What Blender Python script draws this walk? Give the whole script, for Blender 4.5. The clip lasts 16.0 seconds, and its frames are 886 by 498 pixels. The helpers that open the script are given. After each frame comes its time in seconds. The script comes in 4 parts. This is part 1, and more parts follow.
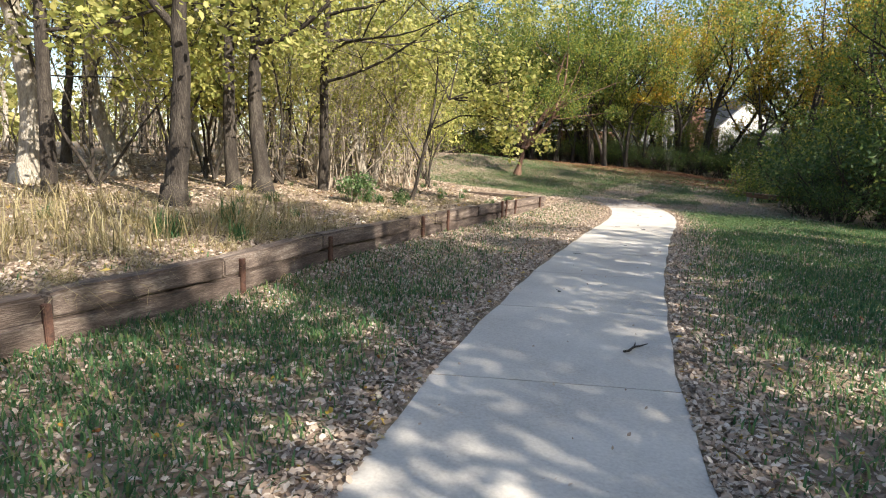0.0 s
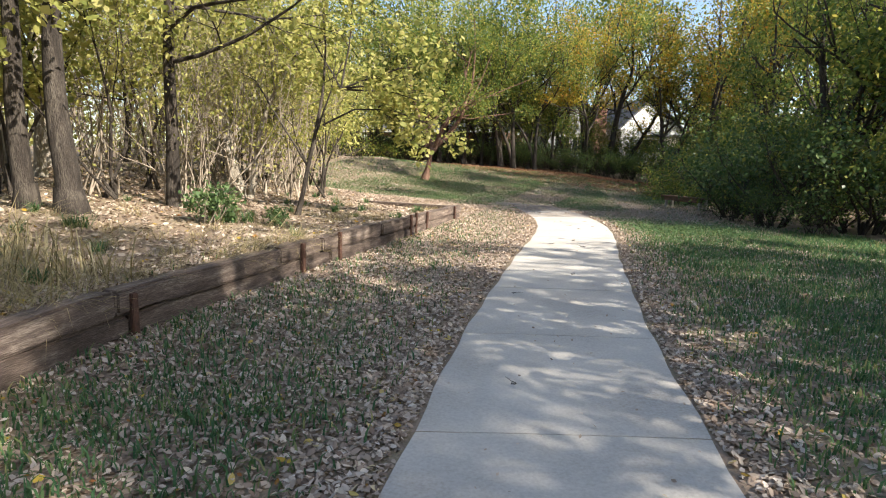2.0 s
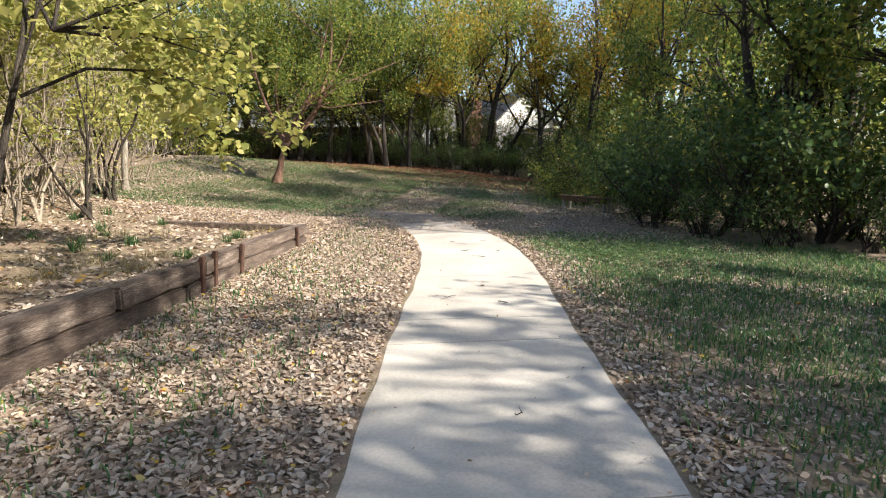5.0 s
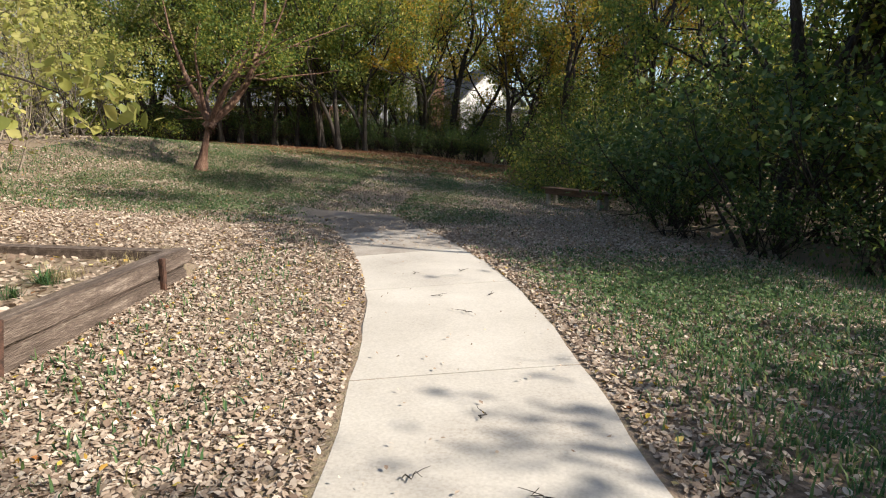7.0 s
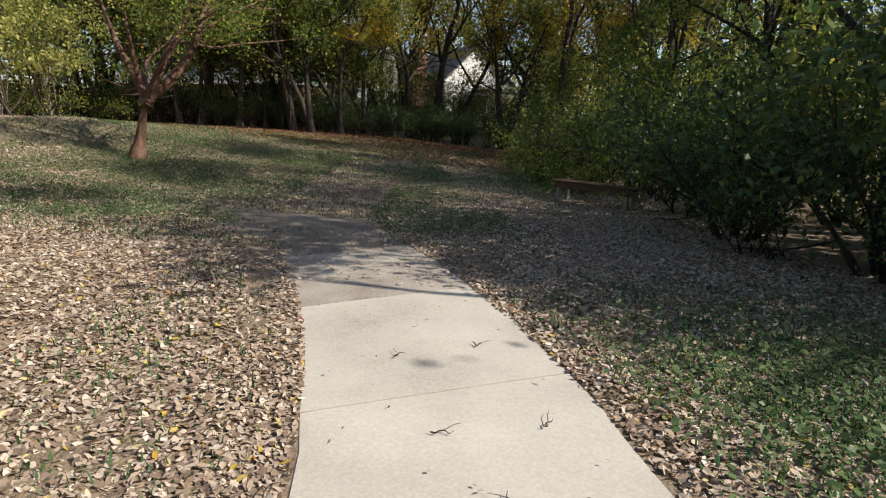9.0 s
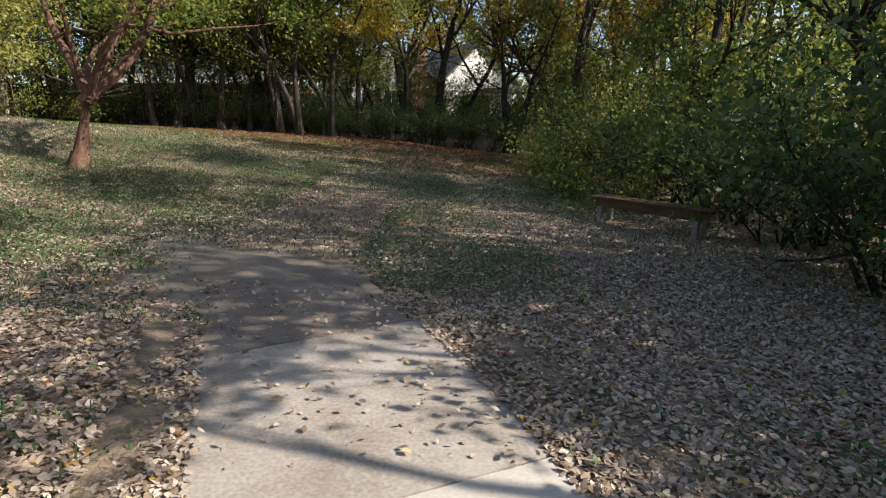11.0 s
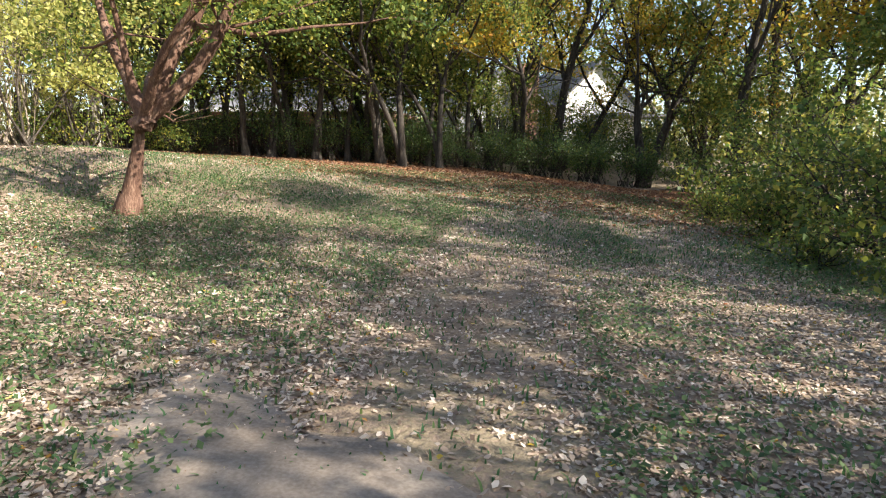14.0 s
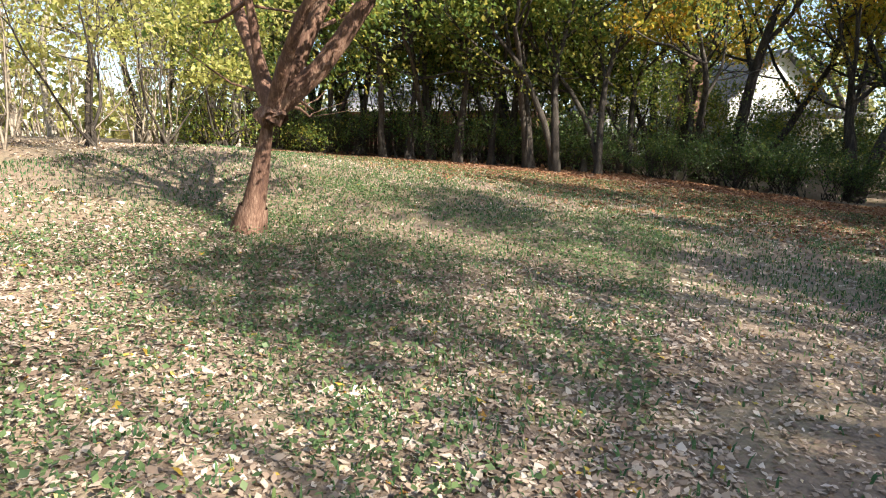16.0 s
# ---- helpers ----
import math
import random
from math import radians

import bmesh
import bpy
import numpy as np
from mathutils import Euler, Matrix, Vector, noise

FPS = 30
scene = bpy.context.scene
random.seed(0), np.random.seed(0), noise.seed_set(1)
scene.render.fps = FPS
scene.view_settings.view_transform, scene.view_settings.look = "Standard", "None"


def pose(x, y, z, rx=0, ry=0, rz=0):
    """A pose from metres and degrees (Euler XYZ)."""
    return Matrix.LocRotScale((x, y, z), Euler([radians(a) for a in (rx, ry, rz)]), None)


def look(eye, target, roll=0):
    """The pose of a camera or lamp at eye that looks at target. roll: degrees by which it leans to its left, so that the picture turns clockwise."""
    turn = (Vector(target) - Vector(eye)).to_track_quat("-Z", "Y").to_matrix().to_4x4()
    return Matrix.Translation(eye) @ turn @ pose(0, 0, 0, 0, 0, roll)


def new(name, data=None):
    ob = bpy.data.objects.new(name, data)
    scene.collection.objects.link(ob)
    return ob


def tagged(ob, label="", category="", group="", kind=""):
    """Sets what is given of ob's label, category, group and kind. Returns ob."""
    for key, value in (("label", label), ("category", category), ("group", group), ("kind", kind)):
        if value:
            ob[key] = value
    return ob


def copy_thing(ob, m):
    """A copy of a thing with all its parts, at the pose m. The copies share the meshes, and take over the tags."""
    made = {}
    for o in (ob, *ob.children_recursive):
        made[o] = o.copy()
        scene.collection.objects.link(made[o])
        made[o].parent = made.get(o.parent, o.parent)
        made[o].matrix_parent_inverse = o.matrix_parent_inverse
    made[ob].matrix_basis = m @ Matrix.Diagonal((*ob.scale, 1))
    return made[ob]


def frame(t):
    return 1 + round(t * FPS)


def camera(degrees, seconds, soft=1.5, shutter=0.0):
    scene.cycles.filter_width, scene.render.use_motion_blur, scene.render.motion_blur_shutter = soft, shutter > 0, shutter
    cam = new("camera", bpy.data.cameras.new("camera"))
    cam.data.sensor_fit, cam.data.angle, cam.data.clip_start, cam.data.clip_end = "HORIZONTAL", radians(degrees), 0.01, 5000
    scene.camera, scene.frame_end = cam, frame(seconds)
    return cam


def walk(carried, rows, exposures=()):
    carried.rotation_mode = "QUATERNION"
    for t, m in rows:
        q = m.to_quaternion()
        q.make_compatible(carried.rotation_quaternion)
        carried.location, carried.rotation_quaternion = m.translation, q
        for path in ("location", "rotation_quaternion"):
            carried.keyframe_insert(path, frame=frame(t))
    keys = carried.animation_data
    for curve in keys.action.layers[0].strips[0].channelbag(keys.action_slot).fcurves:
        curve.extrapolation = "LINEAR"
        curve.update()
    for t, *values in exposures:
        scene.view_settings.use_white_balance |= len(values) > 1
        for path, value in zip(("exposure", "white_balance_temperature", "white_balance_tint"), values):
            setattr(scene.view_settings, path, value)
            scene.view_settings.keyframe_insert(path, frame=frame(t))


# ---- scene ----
cam = camera(74.6, 16.0, soft=1.1)
PATH = [
    (0, (2.714, -3.134, 1.398), (1.776, -1.397, 1.079), 1.6),
    (0.5, (2.412, -2.578, 1.394), (1.512, -0.82, 1.08), 1.5),
    (1, (2.135, -2.004, 1.381), (1.322, -0.203, 1.071), 1.3),
    (1.5, (1.918, -1.393, 1.397), (1.162, 0.433, 1.094), 1.3),
    (2, (1.706, -0.792, 1.396), (1.052, 1.074, 1.095), 1.1),
    (2.5, (1.563, -0.12, 1.406), (0.987, 1.771, 1.107), 0.9),
    (3, (1.405, 0.469, 1.406), (0.912, 2.384, 1.11), 0.9),
    (3.5, (1.308, 1.118, 1.39), (0.879, 3.048, 1.093), 0.7),
    (4, (1.172, 1.785, 1.354), (0.788, 3.725, 1.056), 0.6),
    (4.2, (1.113, 2.052, 1.369), (0.771, 4.0, 1.07), 0.4),
    (6.3, (0.526, 5.711, 1.431), (0.349, 7.675, 1.095), 0.4),
    (6.5, (0.503, 5.987, 1.453), (0.351, 7.951, 1.107), 0.4),
    (7, (0.454, 6.732, 1.462), (0.342, 8.695, 1.097), 0.5),
    (7.5, (0.364, 7.411, 1.457), (0.27, 9.373, 1.081), 0.5),
    (8, (0.322, 8.121, 1.446), (0.241, 10.081, 1.055), 0.4),
    (8.5, (0.249, 8.838, 1.439), (0.186, 10.796, 1.039), 0.6),
    (9, (0.155, 9.527, 1.441), (0.107, 11.482, 1.02), 0.7),
    (9.5, (0.076, 10.255, 1.486), (0.043, 12.208, 1.057), 0.7),
    (9.7, (0.018, 10.516, 1.486), (-0.007, 12.469, 1.057), 0.9),
    (11.8, (-0.339, 13.257, 1.394), (-0.426, 15.216, 0.998), -0.2),
    (12, (-0.434, 13.508, 1.387), (-0.557, 15.465, 0.997), -0.0),
    (12.5, (-0.703, 14.147, 1.429), (-0.877, 16.105, 1.063), 0.2),
    (13, (-0.961, 14.831, 1.461), (-1.233, 16.784, 1.128), 0.4),
    (13.5, (-1.258, 15.478, 1.467), (-1.556, 17.428, 1.135), 0.4),
    (14, (-1.567, 16.159, 1.48), (-1.907, 18.102, 1.154), 0.6),
    (14.5, (-1.908, 16.771, 1.489), (-2.307, 18.704, 1.169), 0.7),
    (15, (-2.276, 17.446, 1.46), (-2.754, 19.361, 1.138), 0.8),
    (15.5, (-2.682, 18.025, 1.467), (-3.304, 19.898, 1.148), 1.1),
    (16, (-3.133, 18.546, 1.487), (-3.867, 20.377, 1.161), 1.2),
]
walk(cam, [(t, look(e, g, r)) for t, e, g, r in PATH],
     [(0, 1.4), (4, 1.35), (6.5, 0.9), (8, 0.7), (9.5, 0.45), (11.8, 1.1), (12.4, 1.35), (13, 1.65), (16, 1.7)])

# ---- world, sun, exposure ----
SUN_AZ, SUN_EL = radians(-13), radians(37)   # from +x towards +y
world = bpy.data.worlds.new("sky")
scene.world = world
world.use_nodes = True
wn = world.node_tree.nodes
sky = wn.new("ShaderNodeTexSky")
sky.sky_type, sky.sun_disc = "NISHITA", False
sky.sun_elevation, sky.sun_rotation = SUN_EL, radians(90) - SUN_AZ
sky.air_density, sky.dust_density = 1.0, 1.2
world.node_tree.links.new(sky.outputs[0], wn["Background"].inputs[0])
wn["Background"].inputs[1].default_value = 0.105
sun_dir = Vector((math.cos(SUN_AZ) * math.cos(SUN_EL), math.sin(SUN_AZ) * math.cos(SUN_EL), math.sin(SUN_EL)))
sun = new("sun", bpy.data.lights.new("sun", "SUN"))
sun.data.energy, sun.data.angle, sun.data.color = 5.0, radians(0.47), (1.0, 0.93, 0.82)
sun.matrix_world = look(sun_dir * 60, (0, 0, 0))
tagged(sun, "low warm autumn sun", "sun", kind="structure")

rng = np.random.default_rng(7)


# ---- materials ----
def shader(name, rough=0.8, spec=0.3):
    m = bpy.data.materials.new(name)
    m.use_nodes = True
    b = m.node_tree.nodes["Principled BSDF"]
    b.inputs["Roughness"].default_value = rough
    b.inputs["Specular IOR Level"].default_value = spec
    return m, m.node_tree.nodes, m.node_tree.links, b


def ramp_of(n, stops):
    r = n.new("ShaderNodeValToRGB")
    e = r.color_ramp.elements
    while len(e) < len(stops):
        e.new(0.5)
    for k, (p, c) in enumerate(stops):
        e[k].position, e[k].color = p, (*c, 1)
    return r


def grain(name, stops, scale, scale2, bump=0.3, stretch=(1, 1, 1), rough=0.85, rand=0.0, dist=0.02):
    """A surface with two scales of noise through a colour ramp, and relief."""
    m, n, l, b = shader(name, rough)
    tc, mp = n.new("ShaderNodeTexCoord"), n.new("ShaderNodeMapping")
    mp.inputs["Scale"].default_value = stretch
    l.new(tc.outputs["Object"], mp.inputs[0])
    a, c = n.new("ShaderNodeTexNoise"), n.new("ShaderNodeTexNoise")
    a.inputs["Scale"].default_value, c.inputs["Scale"].default_value = scale, scale2
    a.inputs["Detail"].default_value, c.inputs["Detail"].default_value = 5, 8
    for t in (a, c):
        l.new(mp.outputs[0], t.inputs["Vector"])
    mix = n.new("ShaderNodeMath")
    mix.operation = "MULTIPLY_ADD"
    l.new(a.outputs[0], mix.inputs[0])
    mix.inputs[1].default_value = 0.55
    half = n.new("ShaderNodeMath")
    half.operation = "MULTIPLY"
    half.inputs[1].default_value = 0.45
    l.new(c.outputs[0], half.inputs[0])
    l.new(half.outputs[0], mix.inputs[2])
    out = mix.outputs[0]
    if rand:
        oi, ad = n.new("ShaderNodeObjectInfo"), n.new("ShaderNodeMath")
        ad.operation = "MULTIPLY_ADD"
        l.new(oi.outputs["Random"], ad.inputs[0])
        ad.inputs[1].default_value = rand
        l.new(out, ad.inputs[2])
        out = ad.outputs[0]
    r = ramp_of(n, stops)
    l.new(out, r.inputs[0])
    l.new(r.outputs[0], b.inputs["Base Color"])
    bp = n.new("ShaderNodeBump")
    bp.inputs["Strength"].default_value, bp.inputs["Distance"].default_value = bump, dist
    l.new(c.outputs[0], bp.inputs["Height"])
    l.new(bp.outputs[0], b.inputs["Normal"])
    return m


def leafy(name, stops, glow=0.45, rough=0.5, spec=0.35):
    """Leaves: colour by leaf, light let through."""
    m, n, l, b = shader(name, rough, spec)
    g = n.new("ShaderNodeNewGeometry")
    r = ramp_of(n, stops)
    l.new(g.outputs["Random Per Island"], r.inputs[0])
    l.new(r.outputs[0], b.inputs["Base Color"])
    t, mx = n.new("ShaderNodeBsdfTranslucent"), n.new("ShaderNodeMixShader")
    l.new(r.outputs[0], t.inputs[0])
    mx.inputs[0].default_value = glow
    l.new(b.outputs[0], mx.inputs[1])
    l.new(t.outputs[0], mx.inputs[2])
    l.new(mx.outputs[0], n["Material Output"].inputs[0])
    return m


M = {}
M["concrete"] = grain("concrete", [(0.3, (0.31, 0.275, 0.235)), (0.45, (0.42, 0.38, 0.33)), (0.55, (0.47, 0.43, 0.375)), (0.7, (0.55, 0.505, 0.445))], 1.3, 60, 0.15, rand=0.05, dist=0.004)
M["dusty"] = grain("dusty_concrete", [(0.3, (0.2, 0.165, 0.135)), (0.46, (0.3, 0.26, 0.22)), (0.56, (0.37, 0.33, 0.285)), (0.7, (0.43, 0.39, 0.34))], 2.4, 50, 0.25, dist=0.006)
M["soil"] = grain("soil", [(0.35, (0.12, 0.086, 0.06)), (0.48, (0.24, 0.175, 0.125)), (0.57, (0.2, 0.16, 0.1)), (0.7, (0.34, 0.26, 0.19))], 0.7, 28, 0.9, dist=0.03)
M["dirt"] = grain("dirt", [(0.35, (0.14, 0.11, 0.085)), (0.5, (0.21, 0.17, 0.135)), (0.65, (0.28, 0.235, 0.19))], 2.2, 45, 0.4, dist=0.01)
M["timber"] = grain("timber", [(0.3, (0.022, 0.017, 0.014)), (0.45, (0.08, 0.058, 0.046)), (0.58, (0.15, 0.112, 0.09)), (0.72, (0.33, 0.27, 0.22))], 3, 26, 1.0, (6, 0.7, 6), rand=0.08, dist=0.012)
M["stake"] = grain("rusty_stake", [(0.35, (0.03, 0.02, 0.016)), (0.6, (0.115, 0.058, 0.04))], 8, 60, 0.4, rand=0.1)
M["bark"] = grain("bark_dark", [(0.34, (0.014, 0.011, 0.009)), (0.52, (0.042, 0.033, 0.026)), (0.68, (0.105, 0.088, 0.07))], 3, 22, 1.0, (4, 4, 0.7), rand=0.05, dist=0.03)
M["bark_pale"] = grain("bark_pale", [(0.34, (0.12, 0.098, 0.075)), (0.52, (0.27, 0.235, 0.185)), (0.68, (0.44, 0.395, 0.33))], 3, 20, 0.9, (4, 4, 0.8), rand=0.06, dist=0.03)
M["bark_red"] = grain("bark_red", [(0.32, (0.048, 0.026, 0.018)), (0.5, (0.125, 0.066, 0.044)), (0.68, (0.28, 0.18, 0.125))], 3, 18, 0.8, (3, 3, 0.8), dist=0.02)
M["twig"] = grain("twig", [(0.35, (0.11, 0.085, 0.062)), (0.6, (0.32, 0.265, 0.205))], 5, 30, 0.3, rand=0.1)
M["bench"] = grain("bench_wood", [(0.35, (0.06, 0.035, 0.022)), (0.65, (0.19, 0.115, 0.07))], 3, 26, 0.5, (1, 8, 8))
M["bench_leg"] = grain("grey_leg", [(0.35, (0.22, 0.2, 0.18)), (0.65, (0.4, 0.37, 0.33))], 5, 40, 0.4)
M["fence"] = grain("fence_wood", [(0.35, (0.025, 0.018, 0.014)), (0.65, (0.085, 0.058, 0.042))], 3, 26, 0.5, (8, 8, 0.8), rand=0.12)
M["siding"] = grain("white_siding", [(0.3, (0.68, 0.67, 0.65)), (0.7, (0.8, 0.79, 0.77))], 0.6, 12, 0.1, rough=0.55)
M["grey_siding"] = grain("grey_siding", [(0.3, (0.36, 0.36, 0.37)), (0.7, (0.47, 0.47, 0.48))], 0.6, 12, 0.1, rough=0.6)
M["brick"] = grain("brick", [(0.35, (0.17, 0.085, 0.06)), (0.65, (0.3, 0.17, 0.125))], 2, 30, 0.5)
M["shingle"] = grain("shingle", [(0.35, (0.11, 0.11, 0.12)), (0.65, (0.22, 0.22, 0.235))], 2, 30, 0.5)
gm, gn, gl, gb = shader("window_glass", 0.06, 0.5)
gb.inputs["Base Color"].default_value = (0.03, 0.035, 0.04, 1)
M["glass"] = gm
M["leaf_green"] = leafy("leaf_green", [(0.0, (0.07, 0.125, 0.03)), (0.5, (0.15, 0.205, 0.042)), (0.8, (0.27, 0.29, 0.05)), (1.0, (0.46, 0.38, 0.08))], 0.55)
M["leaf_lime"] = leafy("leaf_lime", [(0.0, (0.2, 0.23, 0.06)), (0.5, (0.38, 0.38, 0.1)), (1.0, (0.56, 0.5, 0.18))], 0.55)
M["leaf_gold"] = leafy("leaf_gold", [(0.0, (0.2, 0.22, 0.035)), (0.45, (0.42, 0.34, 0.045)), (0.8, (0.45, 0.29, 0.03)), (1.0, (0.45, 0.2, 0.025))], 0.5)
M["leaf_dark"] = leafy("leaf_dark", [(0.0, (0.04, 0.085, 0.025)), (0.6, (0.085, 0.14, 0.04)), (0.9, (0.15, 0.2, 0.05)), (1.0, (0.3, 0.29, 0.06))], 0.42, 0.46, 0.4)
M["leaf_olive"] = leafy("leaf_olive", [(0.0, (0.17, 0.18, 0.055)), (0.5, (0.31, 0.3, 0.085)), (1.0, (0.5, 0.44, 0.16))], 0.55)
M["litter"] = leafy("fallen_leaves", [(0.0, (0.19, 0.13, 0.095)), (0.25, (0.31, 0.23, 0.17)), (0.6, (0.44, 0.345, 0.265)), (0.88, (0.55, 0.455, 0.365)), (0.965, (0.66, 0.575, 0.48)), (0.985, (0.5, 0.36, 0.05)), (1.0, (0.24, 0.075, 0.035))], 0.15, 0.75, 0.2)
M["litter_red"] = leafy("russet_leaves", [(0.0, (0.09, 0.042, 0.025)), (0.5, (0.24, 0.105, 0.055)), (1.0, (0.36, 0.22, 0.12))], 0.15, 0.75, 0.2)
M["grass"] = leafy("grass", [(0.0, (0.05, 0.12, 0.05)), (0.6, (0.095, 0.185, 0.07)), (0.92, (0.17, 0.23, 0.075)), (1.0, (0.36, 0.31, 0.14))], 0.42, 0.6, 0.25)
M["straw"] = leafy("dry_grass", [(0.0, (0.12, 0.11, 0.045)), (0.5, (0.40, 0.32, 0.16)), (1.0, (0.55, 0.47, 0.28))], 0.4, 0.7, 0.2)
M["weed"] = leafy("weed", [(0.0, (0.06, 0.115, 0.045)), (1.0, (0.17, 0.24, 0.09))], 0.45)


# ---- mesh tools ----
def mesh_of(name, verts, faces, mat, smooth=False):
    me = bpy.data.meshes.new(name)
    if isinstance(faces, np.ndarray):
        k = faces.shape[1]
        me.vertices.add(len(verts))
        me.vertices.foreach_set("co", np.ascontiguousarray(verts, dtype=np.float32).ravel())
        me.loops.add(faces.size)
        me.loops.foreach_set("vertex_index", np.ascontiguousarray(faces, dtype=np.int32).ravel())
        me.polygons.add(len(faces))
        me.polygons.foreach_set("loop_start", np.arange(0, faces.size, k, dtype=np.int32))
        me.update(calc_edges=True)
        me.validate()
    else:
        me.from_pydata([tuple(v) for v in verts], [], faces)
        me.update()
    if smooth:
        me.polygons.foreach_set("use_smooth", [True] * len(me.polygons))
    me.materials.append(mat)
    return me


def part_of(name, me, parent=None, label=""):
    ob = new(name, me)
    if parent is not None:
        ob.parent = parent
    return tagged(ob, label)


def part(name, bm, material, parent=None, label=""):
    me = bpy.data.meshes.new(name)
    bm.to_mesh(me)
    bm.free()
    me.materials.append(material)
    return part_of(name, me, parent, label)


def thing(name, label, category, group="", kind="", at=None):
    ob = new(name)
    ob.empty_display_size = 0.1
    if at is not None:
        ob.matrix_basis = at
    return tagged(ob, label, category, group, kind)


def box(bm, m, sx, sy, sz, bevel=0.0):
    """A block sx x sy x sz, centred at the pose m, with eased edges."""
    r = bmesh.ops.create_cube(bm, size=1.0, matrix=m @ Matrix.Diagonal((sx, sy, sz, 1)))
    if bevel:
        es = list({e for v in r["verts"] for e in v.link_edges})
        bmesh.ops.bevel(bm, geom=es, offset=bevel, segments=2, affect="EDGES")


class Tubes:
    """Tapered round limbs gathered into one mesh."""

    def __init__(self):
        self.v, self.f, self.n = [], [], 0

    def add(self, pts, radii, sides=6):
        pts = np.asarray(pts, float)
        d = np.gradient(pts, axis=0)
        d /= np.linalg.norm(d, axis=1)[:, None] + 1e-9
        up = np.array((0.31, 0.17, 0.93)) if abs(d[0][2]) < 0.9 else np.array((1.0, 0.1, 0.0))
        a = np.cross(d, up)
        a /= np.linalg.norm(a, axis=1)[:, None] + 1e-9
        b = np.cross(d, a)
        ang = np.arange(sides) * 2 * np.pi / sides
        ring = np.cos(ang)[None, :, None] * a[:, None] + np.sin(ang)[None, :, None] * b[:, None]
        vs = pts[:, None] + ring * np.asarray(radii)[:, None, None]
        self.v.append(vs.reshape(-1, 3))
        k = len(pts)
        i, j = np.meshgrid(np.arange(k - 1), np.arange(sides), indexing="ij")
        j2 = (j + 1) % sides
        q = np.stack((i * sides + j, i * sides + j2, (i + 1) * sides + j2, (i + 1) * sides + j), -1).reshape(-1, 4)
        self.f.append(q + self.n)
        self.n += k * sides

    def mesh(self, name, mat):
        return mesh_of(name, np.concatenate(self.v), np.concatenate(self.f), mat, True)


def leaf_mesh(name, at, size, mat, r, flat=0.0, fine=False, lean=None, slim=0.32):
    """Folded leaves at the places given; flat 1 lays them down, 0 turns them any way."""
    n = len(at)
    yaw = r.uniform(0, 2 * np.pi, n)
    tilt = r.normal(0, 1, n) * (1 - flat) * 1.1 + r.normal(0, 0.34, n) * flat
    roll = r.normal(0, 1, n) * (1 - flat) * 1.0 + r.normal(0, 0.36, n) * flat
    s = size * r.uniform(0.5, 1.15, n)
    fold = r.uniform(0.05, 0.22, n) * (1 - flat) + r.uniform(-0.1, 0.12, n) * flat
    bend = r.uniform(-0.12, 0.2, n)
    w = slim * r.uniform(0.75, 1.25, n)
    zero = np.zeros(n)
    if fine:
        loc = [(zero - 0.5, zero, zero), (zero - 0.15, w, fold), (zero + 0.2, w * 0.8, fold + bend), (zero + 0.52, zero, bend * 1.6),
               (zero + 0.2, -w * 0.8, fold + bend), (zero - 0.15, -w, fold)]
        faces = np.array([[0, 3, 2, 1], [0, 5, 4, 3]])
    else:
        loc = [(zero - 0.5, zero, zero), (zero, w, fold), (zero + 0.5, zero, bend), (zero, -w, fold)]
        faces = np.array([[0, 3, 2, 1]])
    p = np.stack([np.stack(c, -1) for c in loc], 1) * s[:, None, None]
    x, y, z = p[..., 0], p[..., 1], p[..., 2]
    c, q = np.cos(roll)[:, None], np.sin(roll)[:, None]
    y, z = y * c - z * q, y * q + z * c
    c, q = np.cos(tilt)[:, None], np.sin(tilt)[:, None]
    x, z = x * c - z * q, x * q + z * c
    c, q = np.cos(yaw)[:, None], np.sin(yaw)[:, None]
    x, y = x * c - y * q, x * q + y * c
    v = np.stack((x, y, z), -1) + np.asarray(at)[:, None]
    k = p.shape[1]
    f = (faces[None] + (np.arange(n) * k)[:, None, None]).reshape(-1, 4)
    return mesh_of(name, v.reshape(-1, 3), f, mat)


def blade_mesh(name, at, height, mat, r, width=0.006, droop=0.5):
    """Grass blades, each a bent tapering strip."""
    n = len(at)
    yaw = r.uniform(0, 2 * np.pi, n)
    h = height * r.uniform(0.5, 1.3, n)
    d = np.stack((np.cos(yaw), np.sin(yaw), yaw * 0), -1)
    s = np.stack((-np.sin(yaw), np.cos(yaw), yaw * 0), -1) * width * r.uniform(0.7, 1.4, n)[:, None]
    lean = r.uniform(0.1, droop, n)[:, None] * h[:, None]
    at = np.asarray(at)
    up = np.array((0, 0, 1.0))
    mid = at + d * lean * 0.4 + up * h[:, None] * 0.62
    tip = at + d * lean * 1.3 + up * h[:, None] * (1.0 - 0.35 * r.uniform(0, 1, n)[:, None] * droop)
    v = np.stack((at - s, at + s, mid + s * 0.8, mid - s * 0.8, tip + s * 0.1, tip - s * 0.1), 1)
    f = np.array([[0, 1, 2, 3], [3, 2, 4, 5]])
    f = (f[None] + (np.arange(n) * 6)[:, None, None]).reshape(-1, 4)
    return mesh_of(name, v.reshape(-1, 3), f, mat)


